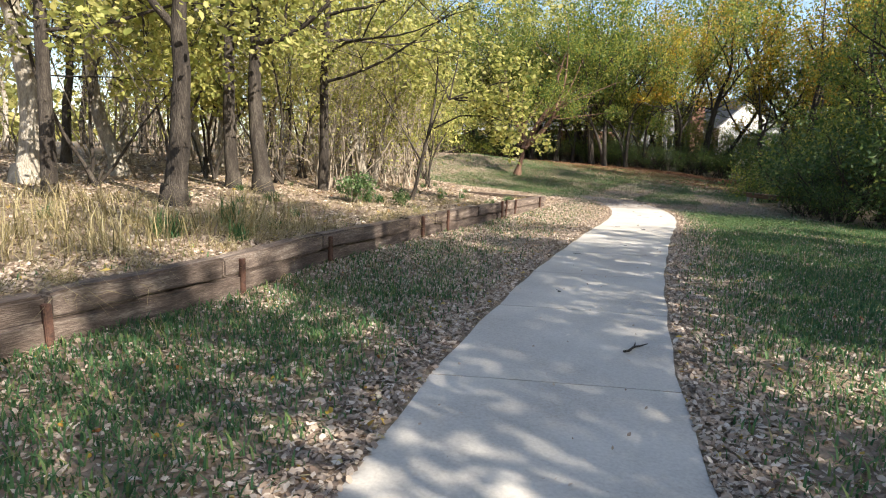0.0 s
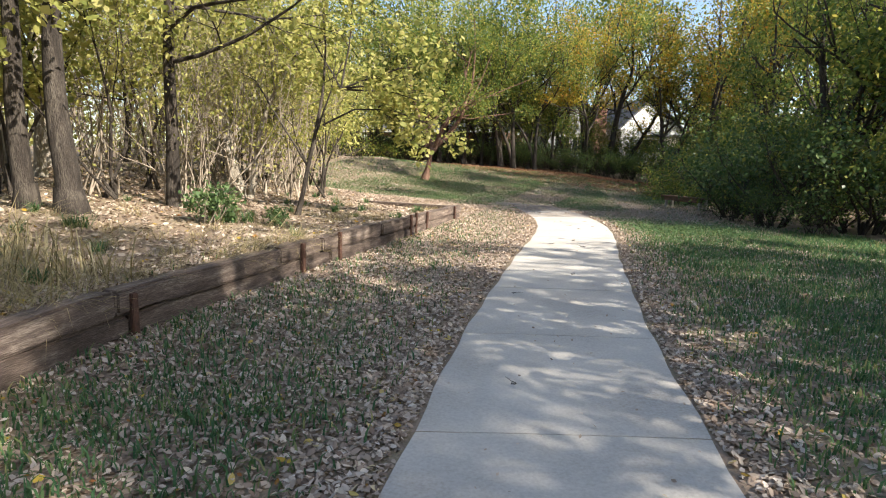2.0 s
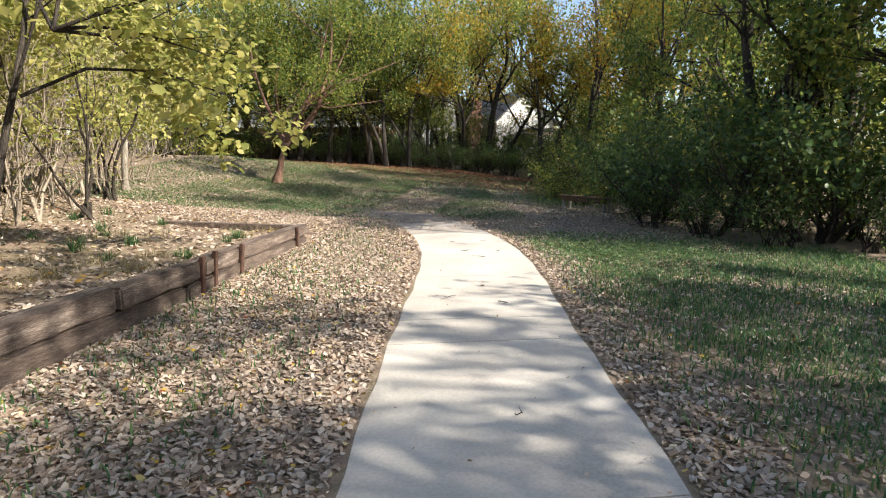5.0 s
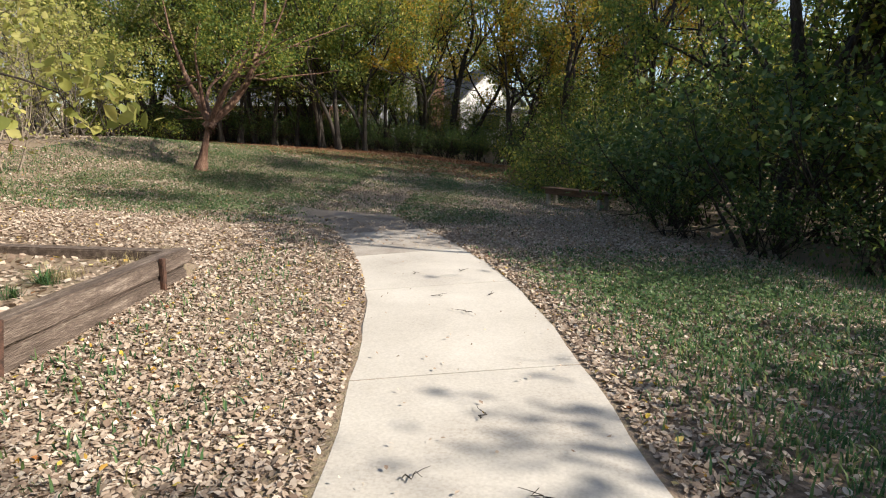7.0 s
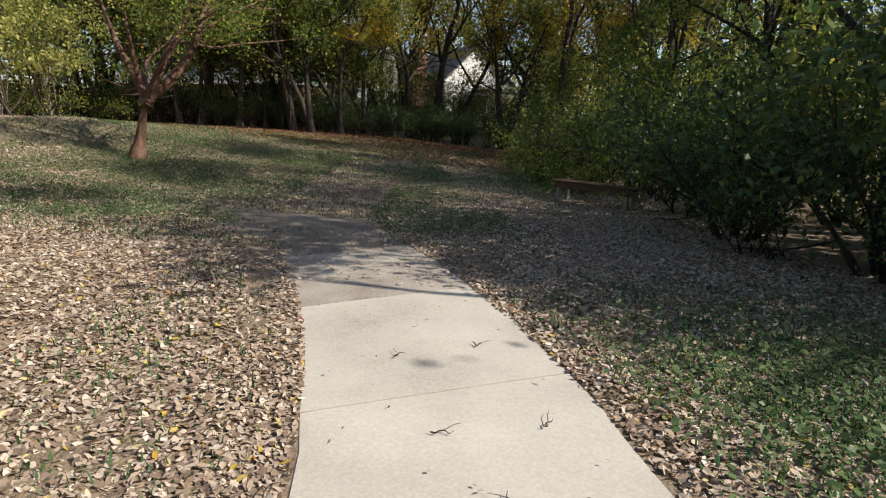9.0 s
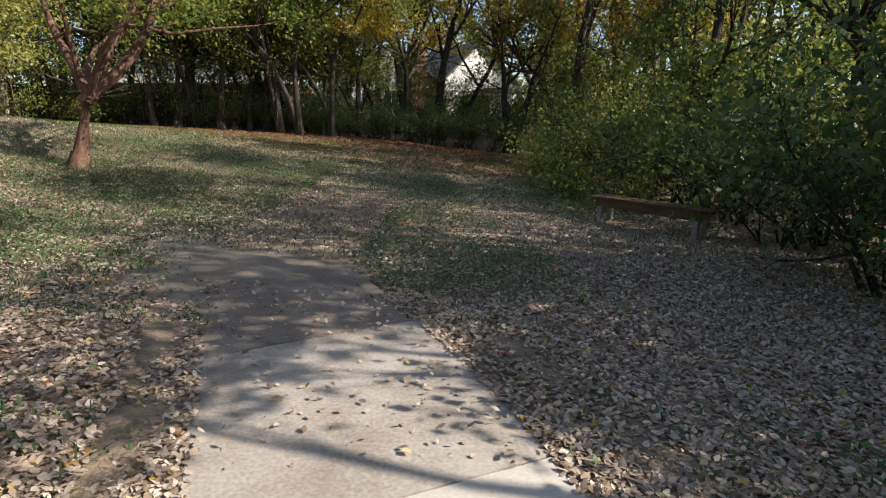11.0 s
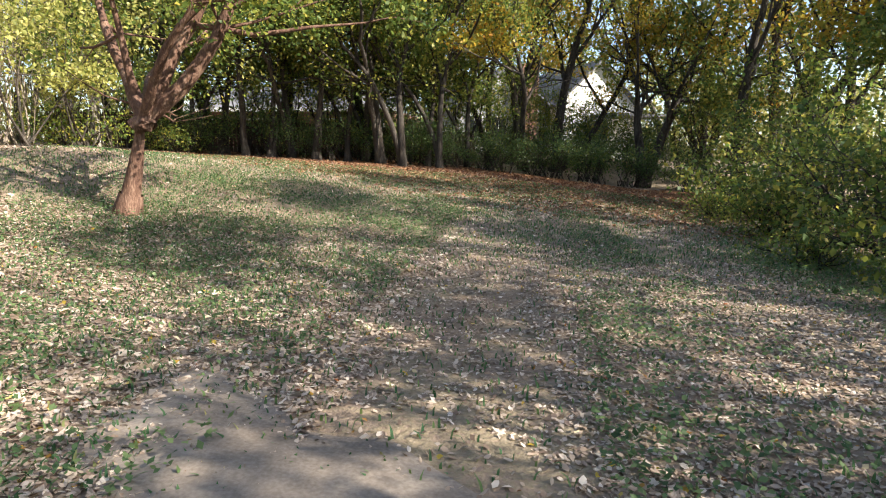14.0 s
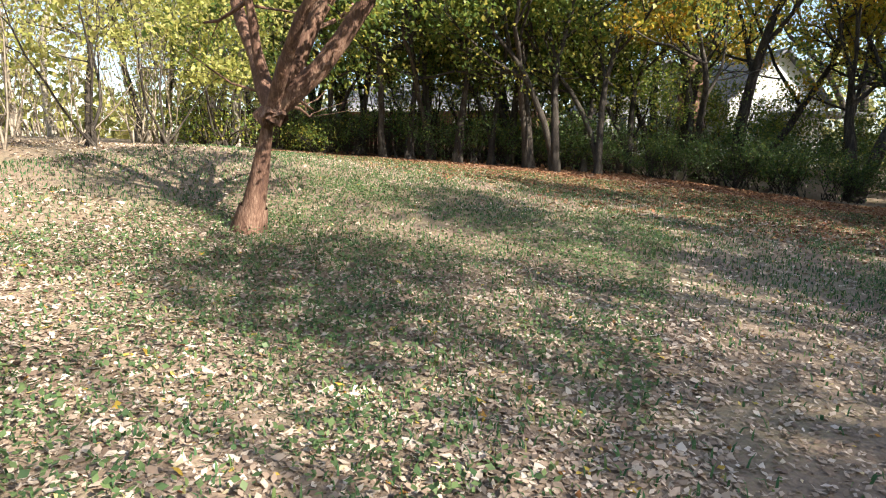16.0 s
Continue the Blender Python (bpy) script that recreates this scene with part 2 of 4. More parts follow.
# ---- lie of the land ----
WALL = [(-1.05, -8.0), (-1.22, -4.0), (-1.45, -1.1), (-1.52, -0.07), (-1.64, 0.78), (-1.92, 2.44), (-2.12, 5.06), (-2.28, 8.4), (-2.41, 9.9), (-2.54, 12.6)]
WX, WY = np.array([p[0] for p in WALL]), np.array([p[1] for p in WALL])
WALL_END = 12.6
LAND = [(2, -8, 0), (2, 0, 0), (1, 6, 0), (0, 12, 0), (-1, 16, 0), (5, 0, 0), (5, 8, 0), (4, 14, -.03), (9, 4, 0), (9, 14, -.1), (-1, 0, 0), (-1.6, 8, .0), (-2, 12.5, .02),
        (-2.7, 14.5, .1), (-0.3, 21, -.06), (-5.1, 21, 0), (-3, 22.6, .06), (-7.9, 24.2, .46), (2.9, 21.5, -.15), (1.2, 26.5, -.05), (4, 28, -.15), (-12, 28, 1.5), (-15.5, 30, 1.5),
        (-14, 37, 1.3), (-9, 37, 1.02), (-5, 37, .82), (-2, 37, .55), (1.7, 38, .06), (3, 44, .05), (8, 36, 0), (-7, 50, 1.7), (2, 52, 1.2), (-20, 50, 1.8), (12, 50, .5), (-22, 22, 1.6)]
TERRACE = [(-1.6, 0, .36), (-2, 2, .37), (-2.3, 5, .36), (-2.5, 8, .32), (-2.6, 11, .28), (-2.7, 12.6, .2), (-4.8, 2.5, .55), (-5.6, 4.6, .68), (-4.4, 8.5, .33), (-6.4, 7, .68), (-6.4, 10.9, .5),
           (-8, 10.2, .8), (-9.8, 7.2, .95), (-9, 2.9, .75), (-4.9, 12.4, .3), (-1.2, -6, .36), (-6, -4, .6), (-14, 6, 1.15), (-20, 10, 1.4), (-14, 18, 1.2), (-6, 16, .5)]


def fitted(points):
    p = np.array(points, float)
    d = np.hypot(p[:, None, 0] - p[None, :, 0], p[:, None, 1] - p[None, :, 1])
    mean = p[:, 2].mean()
    w = np.linalg.solve(d + np.eye(len(p)) * 0.15, p[:, 2] - mean)
    return p, w, mean


LAWN_FIT, TERR_FIT = fitted(LAND), fitted(TERRACE)


def level(fit, x, y):
    p, w, mean = fit
    x, y = np.broadcast_arrays(np.asarray(x, float), np.asarray(y, float))
    out = np.full(x.shape, mean)
    for (px, py, _), k in zip(p, w):
        out = out + k * np.hypot(x - px, y - py)
    return out


def wall_x(y):
    return np.interp(y, WY, WX)


def ground_z(x, y, inner=0.09):
    """Height of the ground: lawn, path and, behind the timbers, the terrace."""
    x, y = np.asarray(x, float), np.asarray(y, float)
    far = np.clip((np.hypot(x, y - 18) - 34) / 30, 0, 1)
    a = level(LAWN_FIT, np.clip(x, -30, 20), np.clip(y, -12, 56))
    a = np.where(np.abs(x - np.interp(y, PY, PX)) < 1.2, np.where(y < 17, 0.0, a), a) if y.size > 1 or True else a
    a = a * (1 - far) + 1.2 * far
    b = level(TERR_FIT, np.clip(x, -24, 4), np.clip(y, -10, 24))
    west = np.clip((y - WALL_END) / 5.0, 0, 1)
    west = west * west * (3 - 2 * west)
    tb = b * (1 - west) + a * west
    behind = x < wall_x(y) - inner
    side = np.clip((wall_x(y) - x) / 3.0, 0, 1)
    soft = np.where(y > WALL_END + 0.05, a * (1 - side) + tb * side, tb)
    off = np.abs(x - np.interp(y, PY, PX))
    a = a + np.where((off > 0.5) & (off < 1.7) & (y < 17), 0.02, 0.0)
    return np.where(behind, soft * (1 - far) + 1.2 * far, a) + 0.015 * np.sin(x * 2.3 + 1.1 * np.sin(y * 1.7)) * np.where(np.abs(x - np.interp(y, PY, PX)) < 1.4, 0, 1)


CENTRE = [(4.1, -10.0), (3.0, -5.0), (1.99, -0.9), (1.67, 0.24), (1.4, 1.9), (1.08, 3.8), (0.78, 6.5), (0.58, 8.4), (0.46, 10.2), (0.16, 12.4), (-0.28, 13.9), (-0.87, 15.6), (-1.45, 16.8), (-2.2, 18.0)]
PY = np.arange(-10, 18.01, 0.25)
PX = np.interp(PY, [p[1] for p in CENTRE], [p[0] for p in CENTRE])
PX[4:-4] = np.convolve(PX, np.ones(9) / 9, "valid")

# ---- ground sheet ----
def make_ground():
    us = np.concatenate((-np.geomspace(400, 14, 14), np.arange(-13.5, -0.3, 0.45), [-0.2, -0.13, -0.05, 0.0], np.arange(0.3, 12, 0.4), np.geomspace(12.5, 400, 14)))
    ys = np.concatenate((-np.geomspace(300, 12, 12), np.arange(-11, 52, 0.42), np.geomspace(53, 500, 14)))
    u, y = np.meshgrid(us, ys, indexing="ij")
    x = u + wall_x(y)
    z = ground_z(x, y)
    v = np.stack((x, y, z), -1).reshape(-1, 3)
    k = len(ys)
    i, j = np.meshgrid(np.arange(len(us) - 1), np.arange(k - 1), indexing="ij")
    f = np.stack((i * k + j, (i + 1) * k + j, (i + 1) * k + j + 1, i * k + j + 1), -1).reshape(-1, 4)
    ob = new("ground", mesh_of("ground", v, f, M["soil"], True))
    tagged(ob, "leaf-strewn soil and thin lawn rising to a terrace", "ground", kind="structure")


make_ground()


# ---- concrete path ----
def path_at(y):
    x = np.interp(y, PY, PX)
    dx = np.interp(y + 0.6, PY, PX) - np.interp(y - 0.6, PY, PX)
    t = np.array((dx, 1.2)) / np.hypot(dx, 1.2)
    return np.array((x, y)), np.array((t[1], -t[0]))


def make_path():
    walkway = thing("pavement", "pale concrete footpath of cast slabs, strewn with leaves", "footpath", kind="structure")
    joints = [-9.0, -7.2, -5.4, -3.5, -1.7, 0.22, 2.05, 3.78, 5.55, 7.7, 8.36, 10.22, 12.45, 14.2, 15.95, 17.3]
    for a, b in zip(joints, joints[1:]):
        bm = bmesh.new()
        rows = []
        n = 6
        for k in range(n + 1):
            y = a + 0.006 + (b - a - 0.012) * k / n
            c, side = path_at(y)
            skew = 0.12
            wob = [0.74 + 0.012 * math.sin(y * 5.1 + s) for s in (0, 2)]
            row = []
            for s, zz in ((-1.0, -0.1), (-1.0, 0.012), (-0.985, 0.022), (-0.5, 0.025), (0, 0.025), (0.5, 0.025), (0.985, 0.022), (1.0, 0.012), (1.0, -0.1)):
                w = wob[0] if s < 0 else wob[1]
                p = c + side * s * w
                row.append(bm.verts.new((p[0], p[1] + s * skew, zz)))
            rows.append(row)
        for r0, r1 in zip(rows, rows[1:]):
            for k in range(8):
                bm.faces.new((r0[k], r0[k + 1], r1[k + 1], r1[k]))
        for row in (rows[0], list(reversed(rows[-1]))):
            bm.faces.new(list(reversed(row)))
        bmesh.ops.recalc_face_normals(bm, faces=bm.faces)
        part("slab", bm, M["concrete"] if b < 14.5 else (M["dusty"] if b < 16.5 else M["dirt"]), walkway)


make_path()


def make_bare_patch():
    bm = bmesh.new()
    rings = []
    for k in range(7):
        f = k / 6
        row = []
        for j in range(28):
            a = j * 2 * math.pi / 28
            rr = f * (1.0 + 0.28 * math.sin(3 * a + 1) + 0.15 * math.sin(7 * a))
            x, y = -2.5 + 1.5 * rr * math.cos(a) - 0.5 * rr * math.sin(a), 18.0 + 1.5 * rr * math.sin(a) - 0.3 * rr * math.cos(a)
            z = float(ground_z(np.array([x]), np.array([y]))[0])
            row.append(bm.verts.new((x, y, z + 0.03 * (1 - f ** 4) - 0.02 * f ** 6)))
            if k == 0:
                break
        rings.append(row)
    for j in range(28):
        bm.faces.new((rings[0][0], rings[1][j], rings[1][(j + 1) % 28]))
    for r0, r1 in zip(rings[1:], rings[2:]):
        for j in range(28):
            bm.faces.new((r0[j], r1[j], r1[(j + 1) % 28], r0[(j + 1) % 28]))
    tagged(part("bare_patch", bm, M["dirt"]), "trodden bare earth where the path ends", "bare earth", kind="structure")


make_bare_patch()


# ---- timber retaining wall ----
def make_wall():
    wall = thing("retaining_wall", "weathered railway-sleeper wall two timbers high", "retaining wall", kind="structure")
    r = random.Random(3)

    def run(ys, z0, z1, k):
        for a, b in zip(ys, ys[1:]):
            pa, pb = (float(wall_x(a)), a), (float(wall_x(b)), b)
            length = math.hypot(pb[0] - pa[0], pb[1] - pa[1])
            turn = math.degrees(math.atan2(pb[1] - pa[1], pb[0] - pa[0])) - 90
            drop = np.interp((a + b) / 2, (0, 6, 12.6), (0.40, 0.40, 0.33)) / 0.40
            bm = bmesh.new()
            h = (z1 - z0) * drop - 0.006
            box(bm, Matrix(), 0.19, length - 0.016, h, 0.02)
            bmesh.ops.subdivide_edges(bm, edges=[e for e in bm.edges if abs(e.verts[0].co.y - e.verts[1].co.y) > length * 0.6], cuts=5)
            for v in bm.verts:
                v.co.x += 0.028 * noise.noise(Vector((v.co.x * 9, v.co.y * 2.4 + a * 7, k * 5)))
                v.co.z += 0.02 * noise.noise(Vector((v.co.y * 2.0 + a * 3, v.co.z * 8, 9 + k)))
            ob = part("timber", bm, M["timber"], wall)
            push = r.uniform(-0.03, 0.03) + (0.0 if k else 0.012)
            ob.matrix_basis = pose((pa[0] + pb[0]) / 2 - 0.095 + push, (pa[1] + pb[1]) / 2, (z0 + z1) / 2 * drop, r.uniform(-0.6, 0.6), r.uniform(-3, 3), turn + r.uniform(-0.5, 0.5))

    run([-8, -5.6, -3.2, -1.05, 0.55, 2.3, 4.6, 5.6, 6.05, 7.5, 8.9, 9.75, 12.6], 0.21, 0.405, 1)
    run([-8, -6.3, -4.0, -1.6, 0.8, 2.42, 5.1, 5.75, 8.5, 9.85, 12.45], 0.0, 0.21, 0)
    # the return, half buried
    bm = bmesh.new()
    box(bm, Matrix(), 2.3, 0.18, 0.22, 0.014)
    part("timber", bm, M["timber"], wall).matrix_basis = pose(-3.82, 12.5, 0.225, 0, 1.0, 1.5)
    for y, h, tilt in ((-1.06, 0.34, 2), (0.8, 0.36, 0), (2.46, 0.37, 1), (5.05, 0.40, 0), (6.0, 0.43, 0), (8.82, 0.42, -4), (9.12, 0.43, -5), (9.85, 0.40, -7), (11.9, 0.36, 0)):
        bm = bmesh.new()
        box(bm, Matrix(), 0.045, 0.055, h + 0.15, 0.006)
        part("stake", bm, M["stake"], wall, "rusty brown upright stake").matrix_basis = pose(float(wall_x(y)) + 0.03, y, (h - 0.15) / 2, tilt, 1, -4)


make_wall()


# ---- trees ----
def limb(t, r, start, way, length, radius, depth, ends, crook=0.16, sides=7, split=(2, 3), rise=0.12, shrink=0.62, clear=0.33):
    """One limb and, from it, its branches; the outer twigs' points go into ends."""
    n = max(4, int(length / 0.35)) if depth else 3
    n = min(n, 7)
    pts, d = [np.array(start, float)], np.array(way, float)
    d /= np.linalg.norm(d)
    for _ in range(n - 1):
        d = d + r.normal(0, crook, 3) + np.array((0, 0, rise * 0.5))
        d /= np.linalg.norm(d)
        pts.append(pts[-1] + d * length / (n - 1))
    rad = np.linspace(radius, radius * (0.55 if depth else 0.3), n)
    t.add(pts, rad, sides)
    if depth == 0:
        ends.extend(pts[1:])
        return pts
    for _ in range(r.integers(split[0], split[1] + 1)):
        k = r.integers(min(n - 1, max(1, int(n * clear))), n)
        out = d + r.normal(0, 0.75, 3)
        out[2] += rise
        out[2] = max(out[2], -0.05) if rise >= 0 else out[2]
        limb(t, r, pts[k], out, length * shrink * r.uniform(0.75, 1.2), rad[k] * 0.62, depth - 1, ends, crook, max(3, sides - 2), split, rise, shrink)
    if depth > 1:
        limb(t, r, pts[-1], d, length * shrink, rad[-1] * 0.9, depth - 1, ends, crook, max(3, sides - 2), split, rise, shrink)
    return pts


def around(r, ends, count, spread, holes=0.0, tufts=0):
    """Places for leaves about the twigs; tufts gathers them into that many clumps."""
    e = np.array(ends)
    e = e[r.permutation(len(e))[: tufts or max(6, int(len(e) * 0.6))]]
    p = e[r.integers(0, len(e), count)] + r.normal(0, spread, (count, 3))
    if holes:
        f = np.sin(1.7 * p[:, 0] + 1.3 * p[:, 2] + 1.0) * np.sin(1.9 * p[:, 1] - 1.1 * p[:, 2]) + 0.6 * np.sin(2.9 * p[:, 2] + 1.4 * p[:, 0] - 1.2 * p[:, 1])
        p = p[f > holes - 1]
    return p


def tree_parts(tree, seed, stems, bark, leaf, leaves, size, spread=0.3, depth=3, split=(2, 3), sides=7, crook=0.16, rise=0.12, fine=False, extra=None, low=0.3, shrink=0.62, holes=0.0, clear=0.33, tufts=0):
    """stems: rows of start, way, length, radius."""
    r = np.random.default_rng(seed)
    t, ends = Tubes(), []
    for start, way, length, radius in stems:
        flare = np.array(start, float)
        t.add([flare - (0, 0, 0.15), flare + (0, 0, 0.02), flare + np.array(way) / np.linalg.norm(way) * 0.35], [radius * 1.7, radius * 1.35, radius * 1.02], sides)
        limb(t, r, start, way, length, radius, depth, ends, crook, sides, split, rise, shrink, clear)
    part_of("trunk", t.mesh("trunk", bark), tree)
    if leaves:
        at = around(r, ends, leaves, spread, holes, tufts)
        at = at[at[:, 2] > low]
        part_of("crown", leaf_mesh("crown", at, size, leaf, r, 0.25, fine), tree)


def gz(x, y):
    return float(ground_z(np.array([float(x)]), np.array([float(y)]))[0])


def plant(ob, x, y, turn=0, size=1.0, sink=0.05, lean=0.0):
    return copy_thing(ob, pose(x, y, gz(x, y) - sink, lean, 0, turn) @ Matrix.Scale(size, 4))


def tree(name, label, x, y, seed, stems, bark, leaf, leaves, size, category="tree", group="", **k):
    ob = thing(name, label, category, group, at=pose(x, y, gz(x, y) - 0.03))
    tree_parts(ob, seed, stems, M[bark], M[leaf], leaves, size, **k)
    return ob


# the lone red-barked tree on the lawn
tree("lawn_tree", "russet-barked tree with low spreading limbs on the lawn", -8.05, 24.3, 11,
     [((0, 0, 0), (0.26, 0, 1), 1.55, 0.17)], "bark_red", "leaf_green", 0, 0.1, depth=0, sides=12, crook=0.03)
lawn_tree = bpy.data.objects["lawn_tree"]
r11 = np.random.default_rng(12)
ends11 = []
fork = np.array((0.42, 0.0, 1.48))
for way, ln, rd in (((-0.7, 0.1, 0.95), 2.0, 0.1), ((0.18, 0.3, 1.1), 2.2, 0.105), ((0.62, -0.3, 0.95), 1.8, 0.075), ((1.5, 0.05, 1.0), 2.8, 0.11), ((-0.5, 0.9, 0.8), 2.3, 0.07)):
    t11 = Tubes()
    limb(t11, r11, fork - np.array(way) * 0.12, way, ln, rd * 1.25, 3, ends11, 0.1, 9, (1, 3), 0.05, 0.74)
    part_of("limb", t11.mesh("limb", M["bark_red"]), lawn_tree)
at11 = around(r11, ends11, 14000, 0.24, 0.4)
part_of("crown", leaf_mesh("crown", at11[at11[:, 2] > 2.05], 0.1, M["leaf_green"], r11, 0.3), lawn_tree)

# trees that stand on the terrace, close to the path
tree("tree", "dark trunk forking high, among dry grass", -4.85, 2.5, 21, [((0, 0, 0), (0.0, 0.02, 1), 3.0, 0.17)], "bark", "leaf_lime", 2600, 0.12, depth=3, sides=10, crook=0.07, low=2.3, clear=0.8, rise=0.5)
tree("tree", "slim dark upright trunk in leaf litter", -5.85, 4.5, 22, [((0, 0, 0), (0.03, 0, 1), 4.2, 0.125)], "bark", "leaf_lime", 2600, 0.13, depth=3, sides=10, crook=0.04, low=2.5, clear=0.8, rise=0.5)
tree("tree", "dark leaning trunk forking above, in leaf litter", -5.25, 4.65, 23, [((0, 0, 0), (-0.14, 0.0, 1), 3.2, 0.16)], "bark", "leaf_lime", 3600, 0.13, depth=3, sides=10, crook=0.06, low=2.2, clear=0.8, rise=0.5, split=(3, 4))
tree("tree", "pale mottled trunk at the edge of the wood", -8.6, 2.4, 24, [((0, 0, 0), (-0.2, 0.1, 1), 3.4, 0.23)], "bark_pale", "leaf_lime", 4000, 0.13, depth=3, sides=10, low=2.0, clear=0.8)
tree("tree", "pale leaning trunk at the edge of the wood", -8.9, 4.3, 25, [((0, 0, 0), (-0.28, -0.1, 1), 3.2, 0.16)], "bark_pale", "leaf_lime", 3000, 0.12, depth=3, sides=9, low=2.0, clear=0.8)
tree("tree", "pale twin trunk deeper in the wood", -9.9, 7.3, 26, [((0, 0, 0), (0.03, 0, 1), 3.8, 0.12), ((0.35, 0.1, 0), (0.08, 0, 1), 3.6, 0.1)], "bark_pale", "leaf_lime", 1500, 0.12, depth=3, low=2.4)

# the leaning sapling with broad lime leaves that reaches over the wall
sap = tree("sapling", "thin leaning sapling with broad lime-yellow leaves", -4.45, 8.5, 31, [((0, 0, 0), (0.28, 0.12, 1), 2.9, 0.045)], "bark", "leaf_lime", 0, 0.14, category="sapling", depth=2, crook=0.08, sides=7)
r31 = np.random.default_rng(32)
t31, ends31 = Tubes(), []
top = np.array((0.75, 0.35, 2.35))
for way, ln in (((1.0, 0.5, 0.25), 1.1), ((0.7, 1.0, 0.2), 1.2), ((1.2, 0.2, 0.55), 1.2), ((0.2, 0.4, 1), 1.2), ((-0.6, 0.5, 0.8), 1.2)):
    limb(t31, r31, top, way, ln, 0.022, 2, ends31, 0.12, 5, (2, 3), -0.05, 0.6)
t31.add([(0.45, 0.2, 1.7), (0.95, 0.5, 2.0), (1.5, 0.85, 2.02), (2.05, 1.15, 1.82), (2.4, 1.3, 1.6)], [0.02, 0.017, 0.013, 0.009, 0.005], 5)
for k in range(5):
    limb(t31, r31, (1.3 + 0.25 * k, 0.72 + 0.14 * k, 2.0 - 0.03 * k * k), (0.3 * (-1) ** k, 0.5, -0.12), 0.55, 0.007, 1, ends31, 0.15, 4, (2, 3), -0.15, 0.6)
part_of("branch", t31.mesh("branch", M["bark"]), sap)
part_of("crown", leaf_mesh("crown", around(r31, ends31, 2400, 0.15), 0.12, M["leaf_lime"], r31, 0.45, True), sap)

# templates, then woods
UNDER = [
    ("thicket_bush", "bare tangled bush of thin pale stems", [((0.1 * k - 0.3, 0.13 * ((k * 7) % 5) - 0.3, 0), (0.35 * math.sin(k * 2.1), 0.35 * math.cos(k * 1.7), 1), 1.5, 0.014 + 0.004 * (k % 3)) for k in range(8)], "twig", "leaf_olive", 1100, 0.07, 3),
    ("thicket_bush", "tangled bush of pale stems with few yellow leaves", [((0.12 * k - 0.4, 0.15 * ((k * 3) % 5) - 0.3, 0), (0.4 * math.sin(k * 1.3), 0.4 * math.cos(k * 2.7), 1), 1.9, 0.016 + 0.004 * (k % 3)) for k in range(7)], "twig", "leaf_lime", 1300, 0.08, 3),
]
bushes = []
for k, (nm, lb, st, bk, lf, nl, sz, dp) in enumerate(UNDER):
    bushes.append(tree(nm, lb, (-7.9, -6.9)[k], (9.1, 6.4)[k], 40 + k, st, bk, lf, nl, sz, category="bush", group="thicket", depth=dp, sides=3, crook=0.2, rise=0.25, spread=0.2, low=0.5))
WOOD = [
    ("tree", "slender woodland tree with yellowing leaves", [((0, 0, 0), (0.05, 0.05, 1), 4.2, 0.11)], "bark", "leaf_lime", 2300, 0.14, 50, (-14.0, 13.5)),
    ("tree", "pale slender woodland tree with thin olive crown", [((0, 0, 0), (-0.08, 0.03, 1), 4.6, 0.10)], "bark_pale", "leaf_olive", 2200, 0.14, 51, (-12.0, 9.5)),
    ("tree", "twin-stemmed woodland tree with green crown", [((0, 0, 0), (0.16, 0.05, 1), 4.2, 0.12), ((0.1, 0.1, 0), (-0.2, 0.1, 1), 4.0, 0.1)], "bark", "leaf_green", 6500, 0.14, 52, (-9.5, 38.8)),
    ("tree", "tree with golden autumn crown", [((0, 0, 0), (0.1, -0.05, 1), 4.0, 0.17), ((0.1, 0.1, 0), (0.5, 0.1, 1), 3.6, 0.12)], "bark", "leaf_gold", 6500, 0.13, 53, (6.2, 47.0)),
]
woods = [tree(nm, lb, at[0], at[1], sd, st, bk, lf, nl, sz, group="woodland", clear=0.6, depth=3, sides=7, crook=0.12, spread=0.27, low=3.4 if sd == 53 else 2.0, split=(2, 4)) for nm, lb, st, bk, lf, nl, sz, sd, at in WOOD]

# dense dark shrubs
def shrub(name, label, x, y, seed, radius, height, leaf, leaves, size):
    ob = thing(name, label, "shrub", "dense shrubs", at=pose(x, y, gz(x, y) - 0.05))
    st = [((0.25 * math.cos(k * 1.3), 0.25 * math.sin(k * 1.3), 0), (radius / height * math.cos(k * 1.3), radius / height * math.sin(k * 1.3), 1), height * 0.5, 0.035) for k in range(7)]
    tree_parts(ob, seed, st, M["bark"], M[leaf], leaves, size, spread=0.24, depth=3, split=(2, 4), sides=3, crook=0.2, rise=-0.05, low=0.12, holes=0.7)
    return ob


shrubs = [shrub("shrub", "dense dark-green broadleaf shrub", 4.6, 15.4, 61, 1.5, 2.9, "leaf_dark", 5200, 0.115),
          shrub("shrub", "tall dense green shrub with arching branches", 6.6, 19.3, 62, 1.9, 4.2, "leaf_green", 5200, 0.135),
          shrub("shrub", "loose low green shrub", 3.6, 24.6, 63, 1.1, 1.6, "leaf_green", 3000, 0.10)]
airy = tree("tree", "tall airy shade tree with gaps in its green crown", 9.8, 20.2, 73, [((0, 0, 0), (0.0, 0.05, 1), 5.2, 0.2)], "bark", "leaf_green", 2400, 0.17, group="shade trees", tufts=12, depth=3, sides=8, crook=0.1, spread=0.36, low=3.0, split=(3, 4))
